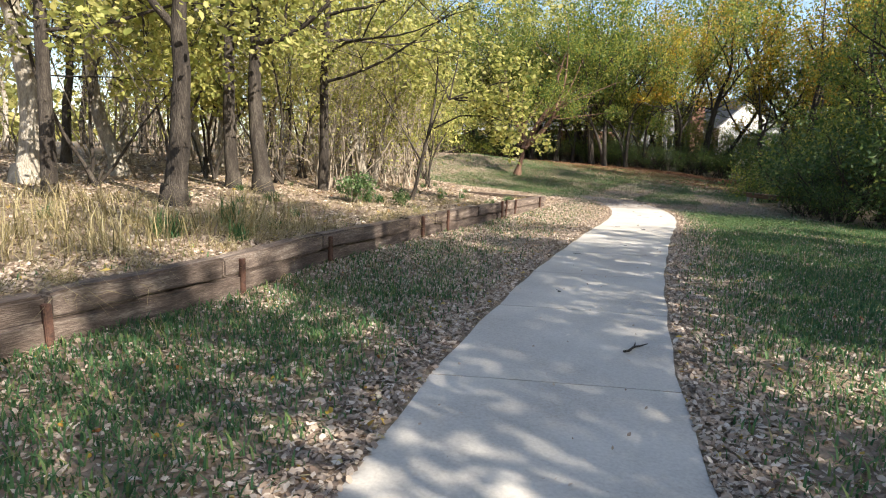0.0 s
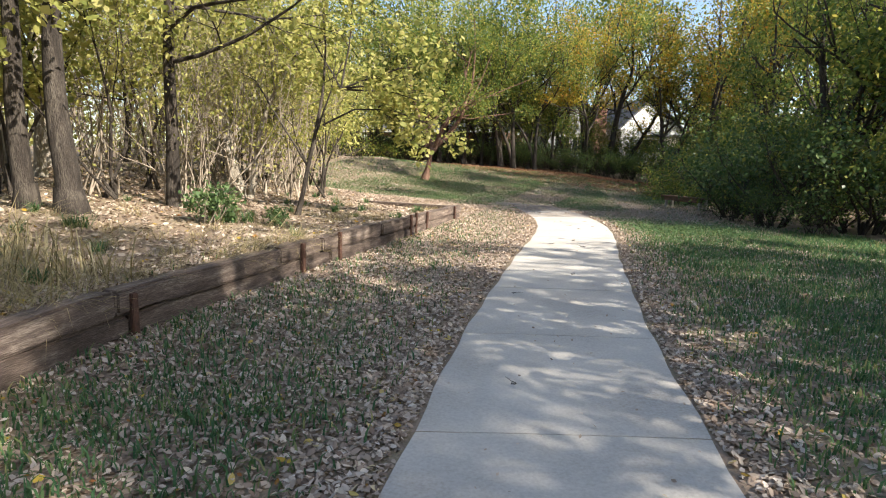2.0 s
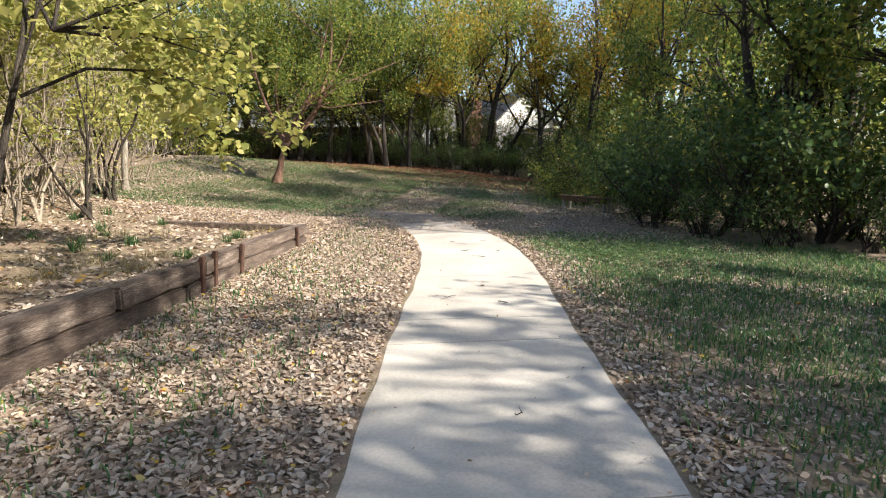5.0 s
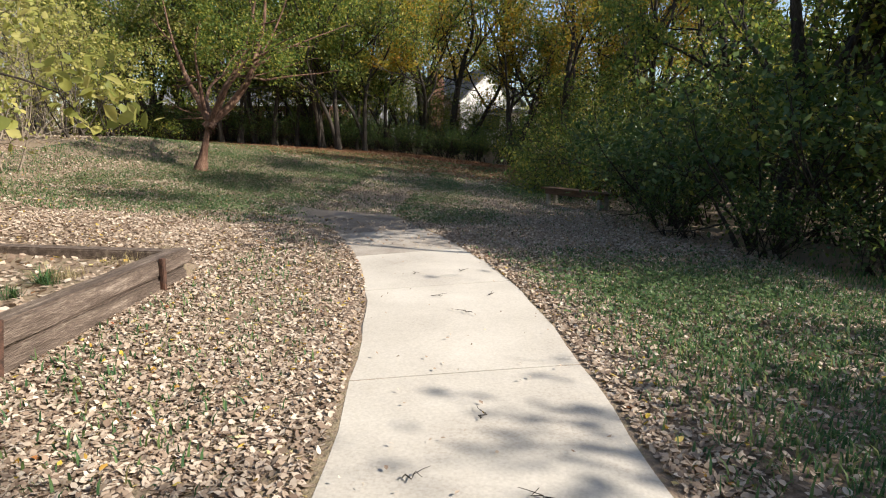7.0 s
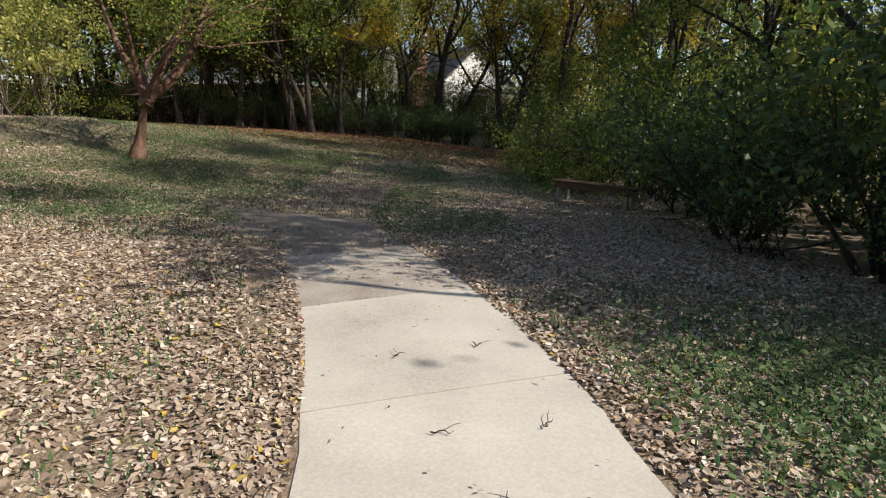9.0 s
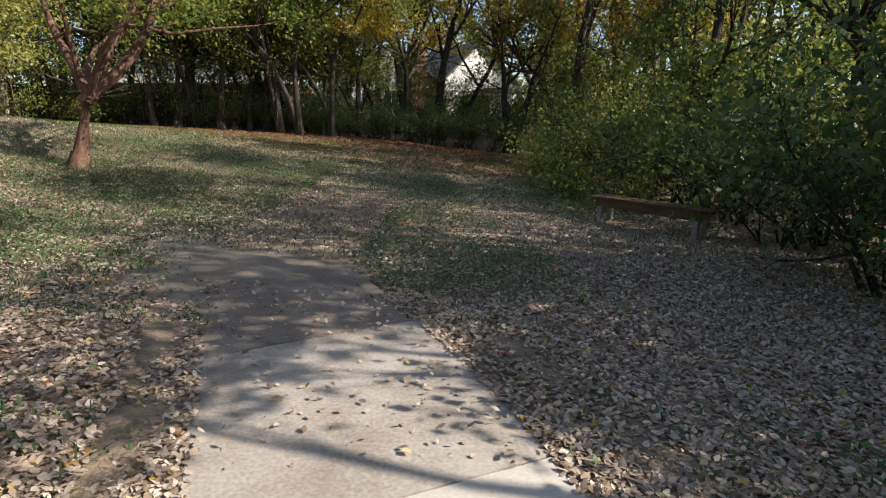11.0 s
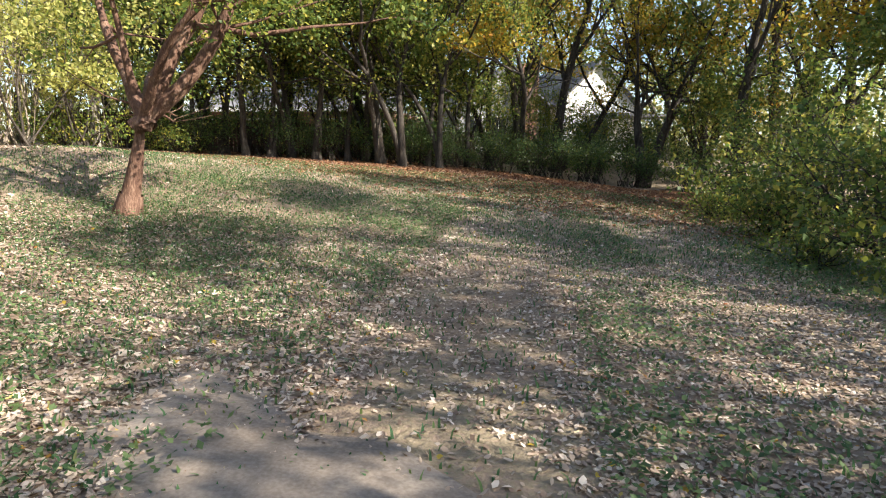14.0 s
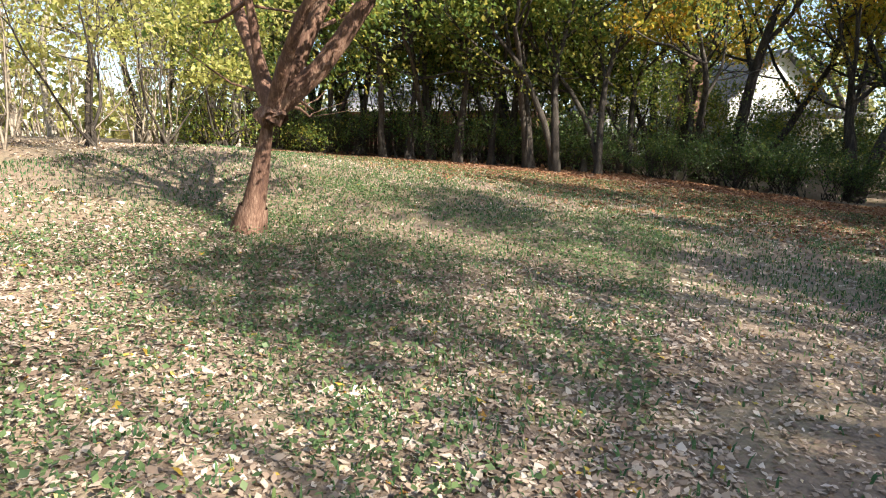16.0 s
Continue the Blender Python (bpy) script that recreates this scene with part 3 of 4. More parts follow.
big = [tree("tree", "broad green shade tree with dense crown", 5.9, 17.3, 71, [((0, 0, 0), (0.05, 0.05, 1), 3.4, 0.2), ((0.25, 0.2, 0), (0.25, 0.1, 1), 3.2, 0.14)], "bark", "leaf_green", 9500, 0.14, group="shade trees", holes=0.95, depth=3, sides=8, crook=0.11, spread=0.42, low=1.8, split=(3, 4)),
       tree("tree", "shade tree with dark green crown", 8.3, 24.0, 72, [((0, 0, 0), (-0.1, 0.05, 1), 3.6, 0.18)], "bark", "leaf_green", 9500, 0.14, group="shade trees", holes=0.95, depth=3, sides=8, crook=0.12, spread=0.42, low=1.4, split=(3, 4))]
pick = random.Random(5)
# thicket on the terrace and in the wood
for x, y, k, s in ((-5.6, 7.4, 0, 1.1), (-6.4, 9.7, 1, 1.15), (-6.4, 11, 0, 1.2), (-8.0, 10.3, 0, 1.3), (-5.7, 7.1, 1, 0.9), (-7.2, 12.6, 1, 1.2), (-9.3, 12.4, 0, 1.5), (-8.4, 14.6, 0, 1.3), (-10.6, 10.8, 1, 1.4),
                   (-11.5, 13.6, 0, 1.5), (-10.2, 16.0, 1, 1.3), (-12.8, 17.5, 0, 1.5), (-13.5, 11.5, 1, 1.5), (-11.6, 7.6, 0, 1.4), (-11.0, 5.2, 0, 1.4), (-13.2, 8.3, 1, 1.5), (-11.2, 20.0, 0, 1.4), (-13.8, 22.5, 1, 1.4), (-15.0, 25.2, 0, 1.4),
                   (-14.6, 5.2, 0, 1.5), (-12.4, 2.2, 1, 1.4), (-10.6, 1.2, 0, 1.2), (-15.6, 15.0, 0, 1.5), (-17.0, 20.0, 1, 1.5), (-16.5, 28.3, 0, 1.2), (-17.5, 31.5, 1, 1.4), (-16.0, 10.0, 1, 1.6)):
    plant(bushes[k], x, y, pick.uniform(0, 360), s)
for x, y, k, s in ((-19, 33, 0, 1.6), (-20, 28.5, 1, 1.7), (-19.5, 24, 0, 1.7), (-18.5, 36, 1, 1.6), (-18, 16.5, 0, 1.7), (-18.5, 9.5, 0, 1.7), (-17.5, 5, 1, 1.6), (-16.5, 0, 0, 1.6), (-21, 13, 1, 1.8), (-22, 20, 0, 1.8), (-23, 31, 1, 1.8), (-21.5, 2.5, 0, 1.8), (-12.5, 0.2, 1, 1.3), (-20, 40, 1, 1.7), (-23, 36, 0, 1.8), (-25, 40, 1, 1.8), (-27, 34, 0, 1.8), (-22, 44, 0, 1.8)):
    plant(bushes[k], x, y, pick.uniform(0, 360), s)
for x, y, k, s in ((-11.4, 4.6, 0, 1.0), (-12.5, 6.8, 1, 1.1), (-14.2, 4.0, 1, 1.1), (-15.0, 9.0, 0, 1.2), (-10.8, 12.2, 1, 1.0), (-12.2, 16.2, 0, 1.0), (-10.0, 18.5, 1, 0.9), (-14.8, 18.6, 0, 1.1), (-17.5, 13.6, 1, 1.2), (-13.0, 21.0, 1, 1.0),
                   (-16.4, 23.5, 0, 1.1), (-18.0, 27.0, 1, 1.1), (-18.6, 30.2, 0, 1.0), (-19.5, 6.5, 0, 1.2), (-20.5, 17.5, 1, 1.2), (-22.5, 11.5, 0, 1.2), (-22.0, 23.0, 0, 1.3), (-24.5, 29.0, 1, 1.3), (-27.0, 18.0, 0, 1.4), (-28, 8, 1, 1.4), (-16.5, 2.5, 0, 1.1),
                   (-24, 38, 0, 1.3), (-26, 33, 1, 1.4), (-22, 41, 0, 1.3), (-30, 37, 1, 1.5), (-20.5, 38.5, 1, 1.1), (-28, 43, 0, 1.5), (-31, 25, 0, 1.5), (-27, 35, 1, 1.4), (-34, 14, 1, 1.5), (-21, 34, 0, 1.2), (-23, 3, 1, 1.3), (-18.0, 35.5, 1, 1.1)):
    plant(woods[k], x, y, pick.uniform(0, 360), s, 0.05)
# the belt along the back of the lawn
for x, y, k, s in ((-16.5, 36.8, 2, 0.95), (-15.4, 37.4, 1, 0.7), (-12.4, 38.0, 2, 0.75), (-10.6, 38.2, 1, 0.8), (-9.0, 39.6, 2, 0.9), (-6.3, 39.4, 0, 0.8), (-4.9, 40.8, 2, 0.75), (-10.2, 43.5, 2, 1.1), (-13.8, 43.0, 0, 1.1), (-7.2, 44.5, 2, 1.0), (-17.0, 41.5, 1, 1.1),  (-14.6, 38.3, 2, 0.8), (-13.1, 37.4, 0, 0.9), (-11.7, 38.6, 2, 0.85), (-8.0, 38.7, 1, 0.9), (-7.0, 38.0, 2, 0.9), (-5.7, 38.6, 2, 0.8), (-4.2, 43.6, 2, 1.0), (-2.6, 43.0, 3, 0.95), (-1.2, 44.6, 3, 1.1), (-3.4, 45.5, 3, 1.0),
                   (5.6, 45.5, 2, 1.2), (7.5, 41.0, 3, 1.1), (-19, 42, 2, 1.2), (-22.5, 45, 0, 1.3), (9.5, 47, 2, 1.4), (13, 44, 2, 1.4), (5.2, 38.5, 3, 1.0), (-6.5, 60, 2, 1.6), (-14, 62, 2, 1.7), (7, 62, 2, 1.7), (0, 68, 2, 1.8), (-24, 58, 2, 1.7), (14, 56, 2, 1.7), (-33, 50, 2, 1.7), (-38, 38, 0, 1.7)):
    plant(woods[2 if k == 1 else k], x, y, pick.uniform(0, 360), s * 1.4, 0.05)
# shrubs at the back and along the right-hand side of the path
for x, y, k, s in ((6.2, 14.6, 0, 1.1), (4.0, 17.6, 0, 0.9), (5.2, 20.6, 0, 1.0), (7.6, 16.4, 1, 1.0), (5.0, 23.6, 1, 0.9), (4.2, 26.8, 1, 0.85), (5.2, 30.0, 1, 1.0), (7.3, 27.5, 1, 1.1), (3.9, 32.5, 2, 1.2), (5.6, 34.5, 1, 1.0), (8.2, 33.0, 1, 1.2), (2.9, 23.4, 2, 0.6), (2.2, 25.2, 2, 0.55),
                   (3.2, 28.6, 2, 0.9), (2.6, 30.8, 2, 0.7), (9.6, 13.4, 1, 1.0), (8.6, 20.2, 1, 1.2), (10.5, 24.5, 1, 1.3), (10.5, 29.5, 1, 1.3), (-4.0, 40.2, 0, 0.6), (-6.4, 40.0, 2, 0.8), (-1.4, 41.2, 2, 0.9), (0.4, 42.4, 2, 0.8), (-8.6, 40.4, 2, 0.8), (-17.0, 33.6, 2, 1.2), (-15.2, 36.4, 2, 1.0), (4.2, 41.5, 1, 0.8), (-1.8, 46.5, 2, 1.1), (0.8, 47.5, 2, 1.2), (3.2, 48.5, 2, 1.3), (5.6, 49, 1, 0.8), (-4.5, 47, 2, 1.0), (-19, 43.5, 1, 1.05), (-16, 44, 1, 1.05), (-13.2, 44.5, 1, 1.05), (-10.6, 45, 1, 1.05), (-8.4, 46.5, 1, 0.8), (-22, 42.5, 1, 1.0), (-5.8, 45.2, 1, 0.75), (-3.0, 48.5, 1, 0.9), (-0.6, 49.5, 1, 0.95), (2.0, 50.5, 1, 1.0), (4.6, 51.0, 1, 1.05), (12, 18, 1, 1.4)):
    # beyond y 39 the dark-leaved shrub puts the belt's shade into leaf colour
    plant(shrubs[0 if y > 39 else k], x, y, pick.uniform(0, 360), s * (0.85 if y > 39 else 1.0))
# shade trees; the last two are unseen, added to darken the path's end
for x, y, k, s in ((8.0, 14.7, 0, 1.15), (8.2, 33.0, 0, 1.2), (13.0, 36.5, 0, 1.5), (10.4, 15.0, 0, 1.2), (12.2, 16.0, 1, 1.25)):
    plant(big[k], x, y, pick.uniform(0, 360), s)
for x, y, s in ((7.4, 24.2, 0.85), (6.4, 28.4, 0.85), (10.6, 26.4, 1.05), (10.2, 31.2, 1.0), (10.8, 23.2, 1.15), (8.4, 18.2, 0.95), (9.4, 34.5, 1.0)):
    plant(airy, x, y, pick.uniform(0, 360), s)
# thinner shade trees beside the lawn, out of view, added for the shadows that cross the path
thin = [tree("tree", "shade tree with thin gappy green crown", (9.5, 10.2)[k], (-9.5, -6.0)[k], 75 + k, [((0, 0, 0), (0.06 - 0.1 * k, 0.05, 1), 3.5, 0.18)], "bark", "leaf_green", 2500, 0.15, group="shade trees", tufts=13, depth=3, sides=8, crook=0.11, spread=0.3, low=1.8, split=(3, 4)) for k in range(2)]
for x, y, k, s in ((9.6, -2.6, 0, 1.2), (10.6, 0.8, 1, 1.3), (9.6, 3.6, 0, 1.15), (13.6, -5.0, 0, 1.35), (13.4, -1.2, 1, 1.4), (13.8, 3.0, 0, 1.3), (10.6, 5.6, 1, 1.1), (9.4, 8.0, 0, 0.8)):
    plant(thin[k], x, y, pick.uniform(0, 360), s)



# tall airy trees behind them, unseen but for the last four, added so that
# their high crowns dapple the terrace and the lawn; the last four shade the back belt
high = tree("tall_tree", "tall tree with high airy green crown", 15.0, -11.5, 171, [((0, 0, 0), (0.03, 0.02, 1), 7.0, 0.26)], "bark", "leaf_green", 2700, 0.22, group="tall trees", tufts=13, depth=4, sides=8, crook=0.1, spread=0.4, low=4.5, split=(2, 3), clear=0.45)
for x, y, s in ((14.5, -7.4, 1.0), (16.5, -3.6, 1.1), (14.6, 0.4, 1.0), (15.6, 4.2, 0.95), (20.5, -0.5, 1.25), (19.0, -4.5, 1.2), (18.2, 16.0, 1.35), (18.8, 20.4, 1.4), (18.0, 25.0, 1.35), (18.6, 29.6, 1.4), (9.0, 40.5, 0.8), (12.2, 37.4, 0.9), (13.0, 43.0, 0.95), (10.4, 45.5, 0.9)):
    plant(high, x, y, pick.uniform(0, 360), s)

# the twin-trunked golden tree at the far edge of the lawn
gold = thing("tree", "twin-trunked dark tree with yellow-green autumn crown", "tree", at=pose(2.6, 43.3, gz(2.6, 43.3) - 0.03))
rg = np.random.default_rng(141)
ends_g = []
for way, ln, rd in (((0.02, 0.0, 1), 3.6, 0.23), ((0.42, 0.1, 1), 3.8, 0.24)):
    tg = Tubes()
    tg.add([(0.12 * way[0], 0, -0.2), (0.25 * way[0], 0, 0.05), (0.6 * way[0], 0, 0.5)], [rd * 1.7, rd * 1.4, rd * 1.02], 10)
    limb(tg, rg, (0.4 * way[0], 0, 0.4), way, ln, rd, 3, ends_g, 0.09, 10, (3, 4), 0.1, 0.68, 0.6)
    part_of("trunk", tg.mesh("trunk", M["bark"]), gold)
at_g = around(rg, ends_g, 9000, 0.26, 0.5)
part_of("crown", leaf_mesh("crown", at_g[at_g[:, 2] > 2.6], 0.14, M["leaf_gold"], rg, 0.3, True), gold)

# a rough forked trunk and arching saplings in the thicket
tree("tree", "rough pale-flecked trunk forking low in the thicket", -6.5, 9.45, 145, [((0, 0, 0), (-0.06, 0, 1), 2.5, 0.15), ((0.2, 0.1, 0), (0.22, 0.1, 1), 2.3, 0.07)], "bark_pale", "leaf_lime", 3200, 0.12, depth=3, sides=10, crook=0.1, low=2.0, clear=0.7, rise=0.3, fine=True)
arch = tree("sapling", "arching dark sapling with broad yellow-green leaves", -6.5, 6.2, 146, [((0.12 * k, 0.1 * (k % 2), 0), (0.45 * math.sin(k * 2.2 + 0.6), 0.4 * math.cos(k * 1.9), 1), 2.3, 0.035 - 0.005 * k) for k in range(3)], "bark", "leaf_lime", 1900, 0.125, category="sapling", group="thicket", depth=3, sides=6, crook=0.14, rise=0.02, low=1.3, spread=0.16, clear=0.5, fine=True, shrink=0.55)
for x, y, s in ((-7.3, 8.1, 1.1), (-7.4, 5.4, 1.05), (-8.6, 6.4, 1.2), (-7.8, 11.4, 1.1), (-6.1, 11.9, 0.9), (-8.8, 13.2, 1.1), (-7.2, 2.8, 1.1), (-7.6, 14.8, 1.0), (-9.6, 16.8, 1.1), (-6.6, 3.9, 1.0), (-10.8, 14.4, 1.2), (-14.2, 26.8, 1.1), (-15.8, 30.4, 1.2), (-17.6, 34.0, 1.2)):
    plant(arch, x, y, pick.uniform(0, 360), s)

# low limbs of the terrace trees that reach towards the path
def reaching(label, x, y, seed, arms, leaves):
    ob = thing("tree", label, "tree", at=pose(x, y, gz(x, y) - 0.05))
    r = np.random.default_rng(seed)
    t, ends = Tubes(), []
    t.add([(0, 0, -0.1), (0.03, 0.02, 1.2), (0.0, 0.05, 2.4), (0.1, 0.05, 3.6), (0.1, 0.1, 5.2)], [0.12, 0.095, 0.085, 0.07, 0.045], 9)
    for z, way, ln in arms:
        limb(t, r, (0.04, 0.05, z), way, ln, 0.035, 3, ends, 0.1, 6, (2, 3), -0.03, 0.6, 0.35)
    part_of("trunk", t.mesh("trunk", M["bark"]), ob)
    at = around(r, ends, leaves, 0.15)
    part_of("crown", leaf_mesh("crown", at[at[:, 2] > 1.9], 0.125, M["leaf_lime"], r, 0.5, True), ob)


reaching("dark slim tree with low limbs of lime leaves", -5.5, 6.6, 151, [(2.3, (1.0, 0.4, 0.35), 2.2), (2.8, (1.0, -0.5, 0.3), 2.2), (3.1, (0.6, 0.9, 0.25), 2.3), (3.3, (-0.6, -0.8, 0.3), 2.0), (3.6, (1, 0.1, 0.3), 2.4), (4.4, (0.3, -1, 0.5), 2.0)], 2600)
reaching("dark slim tree with spreading lime-leaved limbs", -6.4, 1.6, 152, [(2.4, (0.8, 0.7, 0.3), 2.0), (2.9, (1.0, 0.0, 0.3), 2.0), (3.3, (-0.4, 1, 0.3), 2.2), (3.8, (0.7, 0.8, 0.4), 2.2)], 2300)

# dark undergrowth before the fence
gloom = tree("undergrowth_bush", "dark twiggy bush with sparse green leaves", -16.0, 36.9, 161, [((0.12 * k - 0.4, 0.14 * ((k * 3) % 5) - 0.3, 0), (0.5 * math.sin(k * 1.3), 0.5 * math.cos(k * 2.7), 1), 1.0, 0.02) for k in range(8)], "bark", "leaf_dark", 1500, 0.10, category="bush", group="undergrowth", depth=3, sides=3, crook=0.2, rise=0.15, spread=0.16, low=0.1)
for k in range(19):
    x = -15.0 + k * 0.98 + pick.uniform(-0.25, 0.25)
    plant(gloom, x, float(np.interp(x, (-15, -9, -4, 4), (37.6, 39.2, 40.4, 42.4))) + pick.uniform(-0.6, 0.5), pick.uniform(0, 360), pick.uniform(0.75, 1.15))
belt = tree("sapling", "dark many-stemmed sapling with green leaves before the fence", -14.0, 39.4, 165, [((0.2 * k - 0.4, 0.15 * (k % 2), 0), (0.35 * math.sin(k * 2.3), 0.35 * math.cos(k * 1.7), 1), 2.4, 0.05 - 0.006 * k) for k in range(5)], "bark", "leaf_green", 3200, 0.14, category="sapling", group="undergrowth", depth=3, sides=5, crook=0.15, rise=0.1, low=1.0, spread=0.22, clear=0.4, fine=False, shrink=0.6)
for x, y, s in ((-12.3, 39.8, 1.1), (-10.4, 40.2, 0.95), (-8.9, 41.0, 1.15), (-7.3, 41.2, 1.0), (-5.6, 42.0, 1.1), (-3.9, 42.6, 0.9), (-1.9, 45.2, 0.85), (0.2, 46.2, 0.8), (4.6, 44.0, 1.1), (6.0, 42.2, 1.2), (5.0, 46.8, 1.2), (-15.8, 38.6, 1.1), (-17.6, 37.6, 1.2), (-11.4, 42.8, 1.3), (-6.4, 43.8, 1.3), (-16.6, 33.0, 0.9), (6.8, 38.0, 1.2)):
    plant(belt, x, y, pick.uniform(0, 360), s)
for x, y, s in ((4.4, 20.2, 0.8), (4.8, 22.6, 0.9), (5.0, 25.0, 1.0), (4.4, 28.2, 1.0), (4.6, 31.2, 1.1), (4.8, 18.6, 0.8), (6.0, 16.2, 0.9), (7.2, 15.0, 0.9), (5.3, 13.7, 0.6), (6.5, 13.3, 0.65), (4.3, 14.5, 0.55), (3.8, 16.4, 0.55), (7.8, 13.6, 0.7)):
    plant(gloom, x, y, pick.uniform(0, 360), s)


# ---- far woods all round ----
rw = np.random.default_rng(77)
nw = 62000
ang = rw.uniform(0, 2 * np.pi, nw)
rad = rw.uniform(0, 14, nw) + 50 + 3 * np.sin(ang * 9) + 2 * np.sin(ang * 23)
cx, cy = 2 + rad * np.cos(ang), 22 + rad * np.sin(ang)
tall_at = 9 + 3 * np.sin(ang * 14) + 2 * np.sin(ang * 41)
fz = 0.8 + tall_at * rw.uniform(0, 1, nw) ** 1.5
open_at = (fz < 6.5) | (np.sin(ang * 57 + fz * 1.1) * np.sin(fz * 1.7 + ang * 31) > -0.2)
fp = np.stack((cx, cy, fz), -1)[open_at]
tagged(new("far_woods", leaf_mesh("far_woods", fp, 0.88, M["leaf_olive"], rw, 0.2)), "distant autumn woods in olive and yellow", "woods", kind="stuff")


# ---- bench ----
def make_bench():
    a, b = Vector((2.3, 22.4)), Vector((3.6, 20.5))
    mid, d = (a + b) / 2, b - a
    g = gz(mid.x, mid.y)
    bench = thing("bench", "low backless wooden plank bench with pale legs", "bench", at=pose(mid.x, mid.y, g, 0, 0, math.degrees(math.atan2(d.y, d.x))))
    ln = d.length
    for k in (-1, 1):
        bm = bmesh.new()
        box(bm, pose(0, 0.1 * k, 0.43), ln, 0.19, 0.045, 0.008)
        part("plank", bm, M["bench"], bench)
    bm = bmesh.new()
    box(bm, pose(0, -0.15, 0.35), ln - 0.3, 0.04, 0.13, 0.006)
    part("apron", bm, M["bench"], bench)
    for k in (-1, 1):
        for s in (-1, 1):
            bm = bmesh.new()
            box(bm, pose(k * (ln / 2 - 0.25), 0.12 * s, 0.18), 0.09, 0.09, 0.46, 0.008)
            part("leg", bm, M["bench_leg"], bench)


make_bench()


# ---- back fence ----
def make_fence():
    fence = thing("fence", "dark weathered board fence behind the trees", "fence")
    line = [(-21.0, 36.5), (-15.5, 39.2), (-9.5, 41.2), (-4.8, 42.2)]
    lx, ly = [p[0] for p in line], [p[1] for p in line]
    bm = bmesh.new()
    box(bm, Matrix(), 0.142, 0.022, 1.45, 0.003)
    board = bpy.data.meshes.new("board")
    bm.to_mesh(board)
    bm.free()
    board.materials.append(M["fence"])
    x = lx[0]
    r = random.Random(8)
    while x < lx[-1]:
        y = float(np.interp(x, lx, ly))
        ob = part_of("board", board, fence)
        ob.matrix_basis = pose(x, y, gz(x, y) + 0.68 + r.uniform(-0.03, 0.03), 0, r.uniform(-1, 1), 20)
        x += 0.15
    for (x0, y0), (x1, y1) in zip(line, line[1:]):
        for h in (0.3, 1.1):
            p, q = Vector((x0, y0 + 0.06, gz(x0, y0) + h)), Vector((x1, y1 + 0.06, gz(x1, y1) + h))
            bm = bmesh.new()
            box(bm, Matrix(), (q - p).length, 0.04, 0.09, 0.004)
            part("rail", bm, M["fence"], fence).matrix_basis = Matrix.Translation((p + q) / 2) @ (q - p).to_track_quat("X", "Z").to_matrix().to_4x4()


make_fence()


# ---- houses behind ----
def slab_part(name, mat, parent, x0, x1, y0, y1, z0, z1, label="", bevel=0.01):
    bm = bmesh.new()
    box(bm, pose((x0 + x1) / 2, (y0 + y1) / 2, (z0 + z1) / 2), x1 - x0, y1 - y0, z1 - z0, bevel)
    return part(name, bm, mat, parent, label)


def gable(name, mat, parent, x0, x1, y0, y1, z0, z1):
    bm = bmesh.new()
    pts = [((x0, z0), (x1, z0), ((x0 + x1) / 2, z1))]
    a = [bm.verts.new((px, y0, pz)) for px, pz in pts[0]]
    b = [bm.verts.new((px, y1, pz)) for px, pz in pts[0]]
    bm.faces.new(a)
    bm.faces.new(list(reversed(b)))
    for k in range(3):
        bm.faces.new((a[k], b[k], b[(k + 1) % 3], a[(k + 1) % 3]))
    bmesh.ops.recalc_face_normals(bm, faces=bm.faces)
    return part(name, bm, mat, parent)


def roof_side(parent, p0, p1, y0, y1, mat):
    """A sloping slab from (x, z) p0 up to p1."""
    bm = bmesh.new()
    d = Vector((p1[0] - p0[0], 0, p1[1] - p0[1]))
    m = Matrix.Translation(((p0[0] + p1[0]) / 2, (y0 + y1) / 2, (p0[1] + p1[1]) / 2)) @ d.to_track_quat("X", "Z").to_matrix().to_4x4()
    box(bm, m, d.length, y1 - y0, 0.12, 0.02)
    part("roof", bm, mat, parent)


def window(parent, x, y, z, w, h):
    f = slab_part("window", M["siding"], parent, x - w / 2 - 0.08, x + w / 2 + 0.08, y - 0.05, y + 0.02, z - h / 2 - 0.08, z + h / 2 + 0.08)
    for s in (-1, 1):
        slab_part("pane", M["glass"], f, x + s * w / 4 - w / 4 + 0.03, x + s * w / 4 + w / 4 - 0.03, y - 0.062, y - 0.045, z - h / 2 + 0.03, z + h / 2 - 0.03, "dark glass", 0.002)


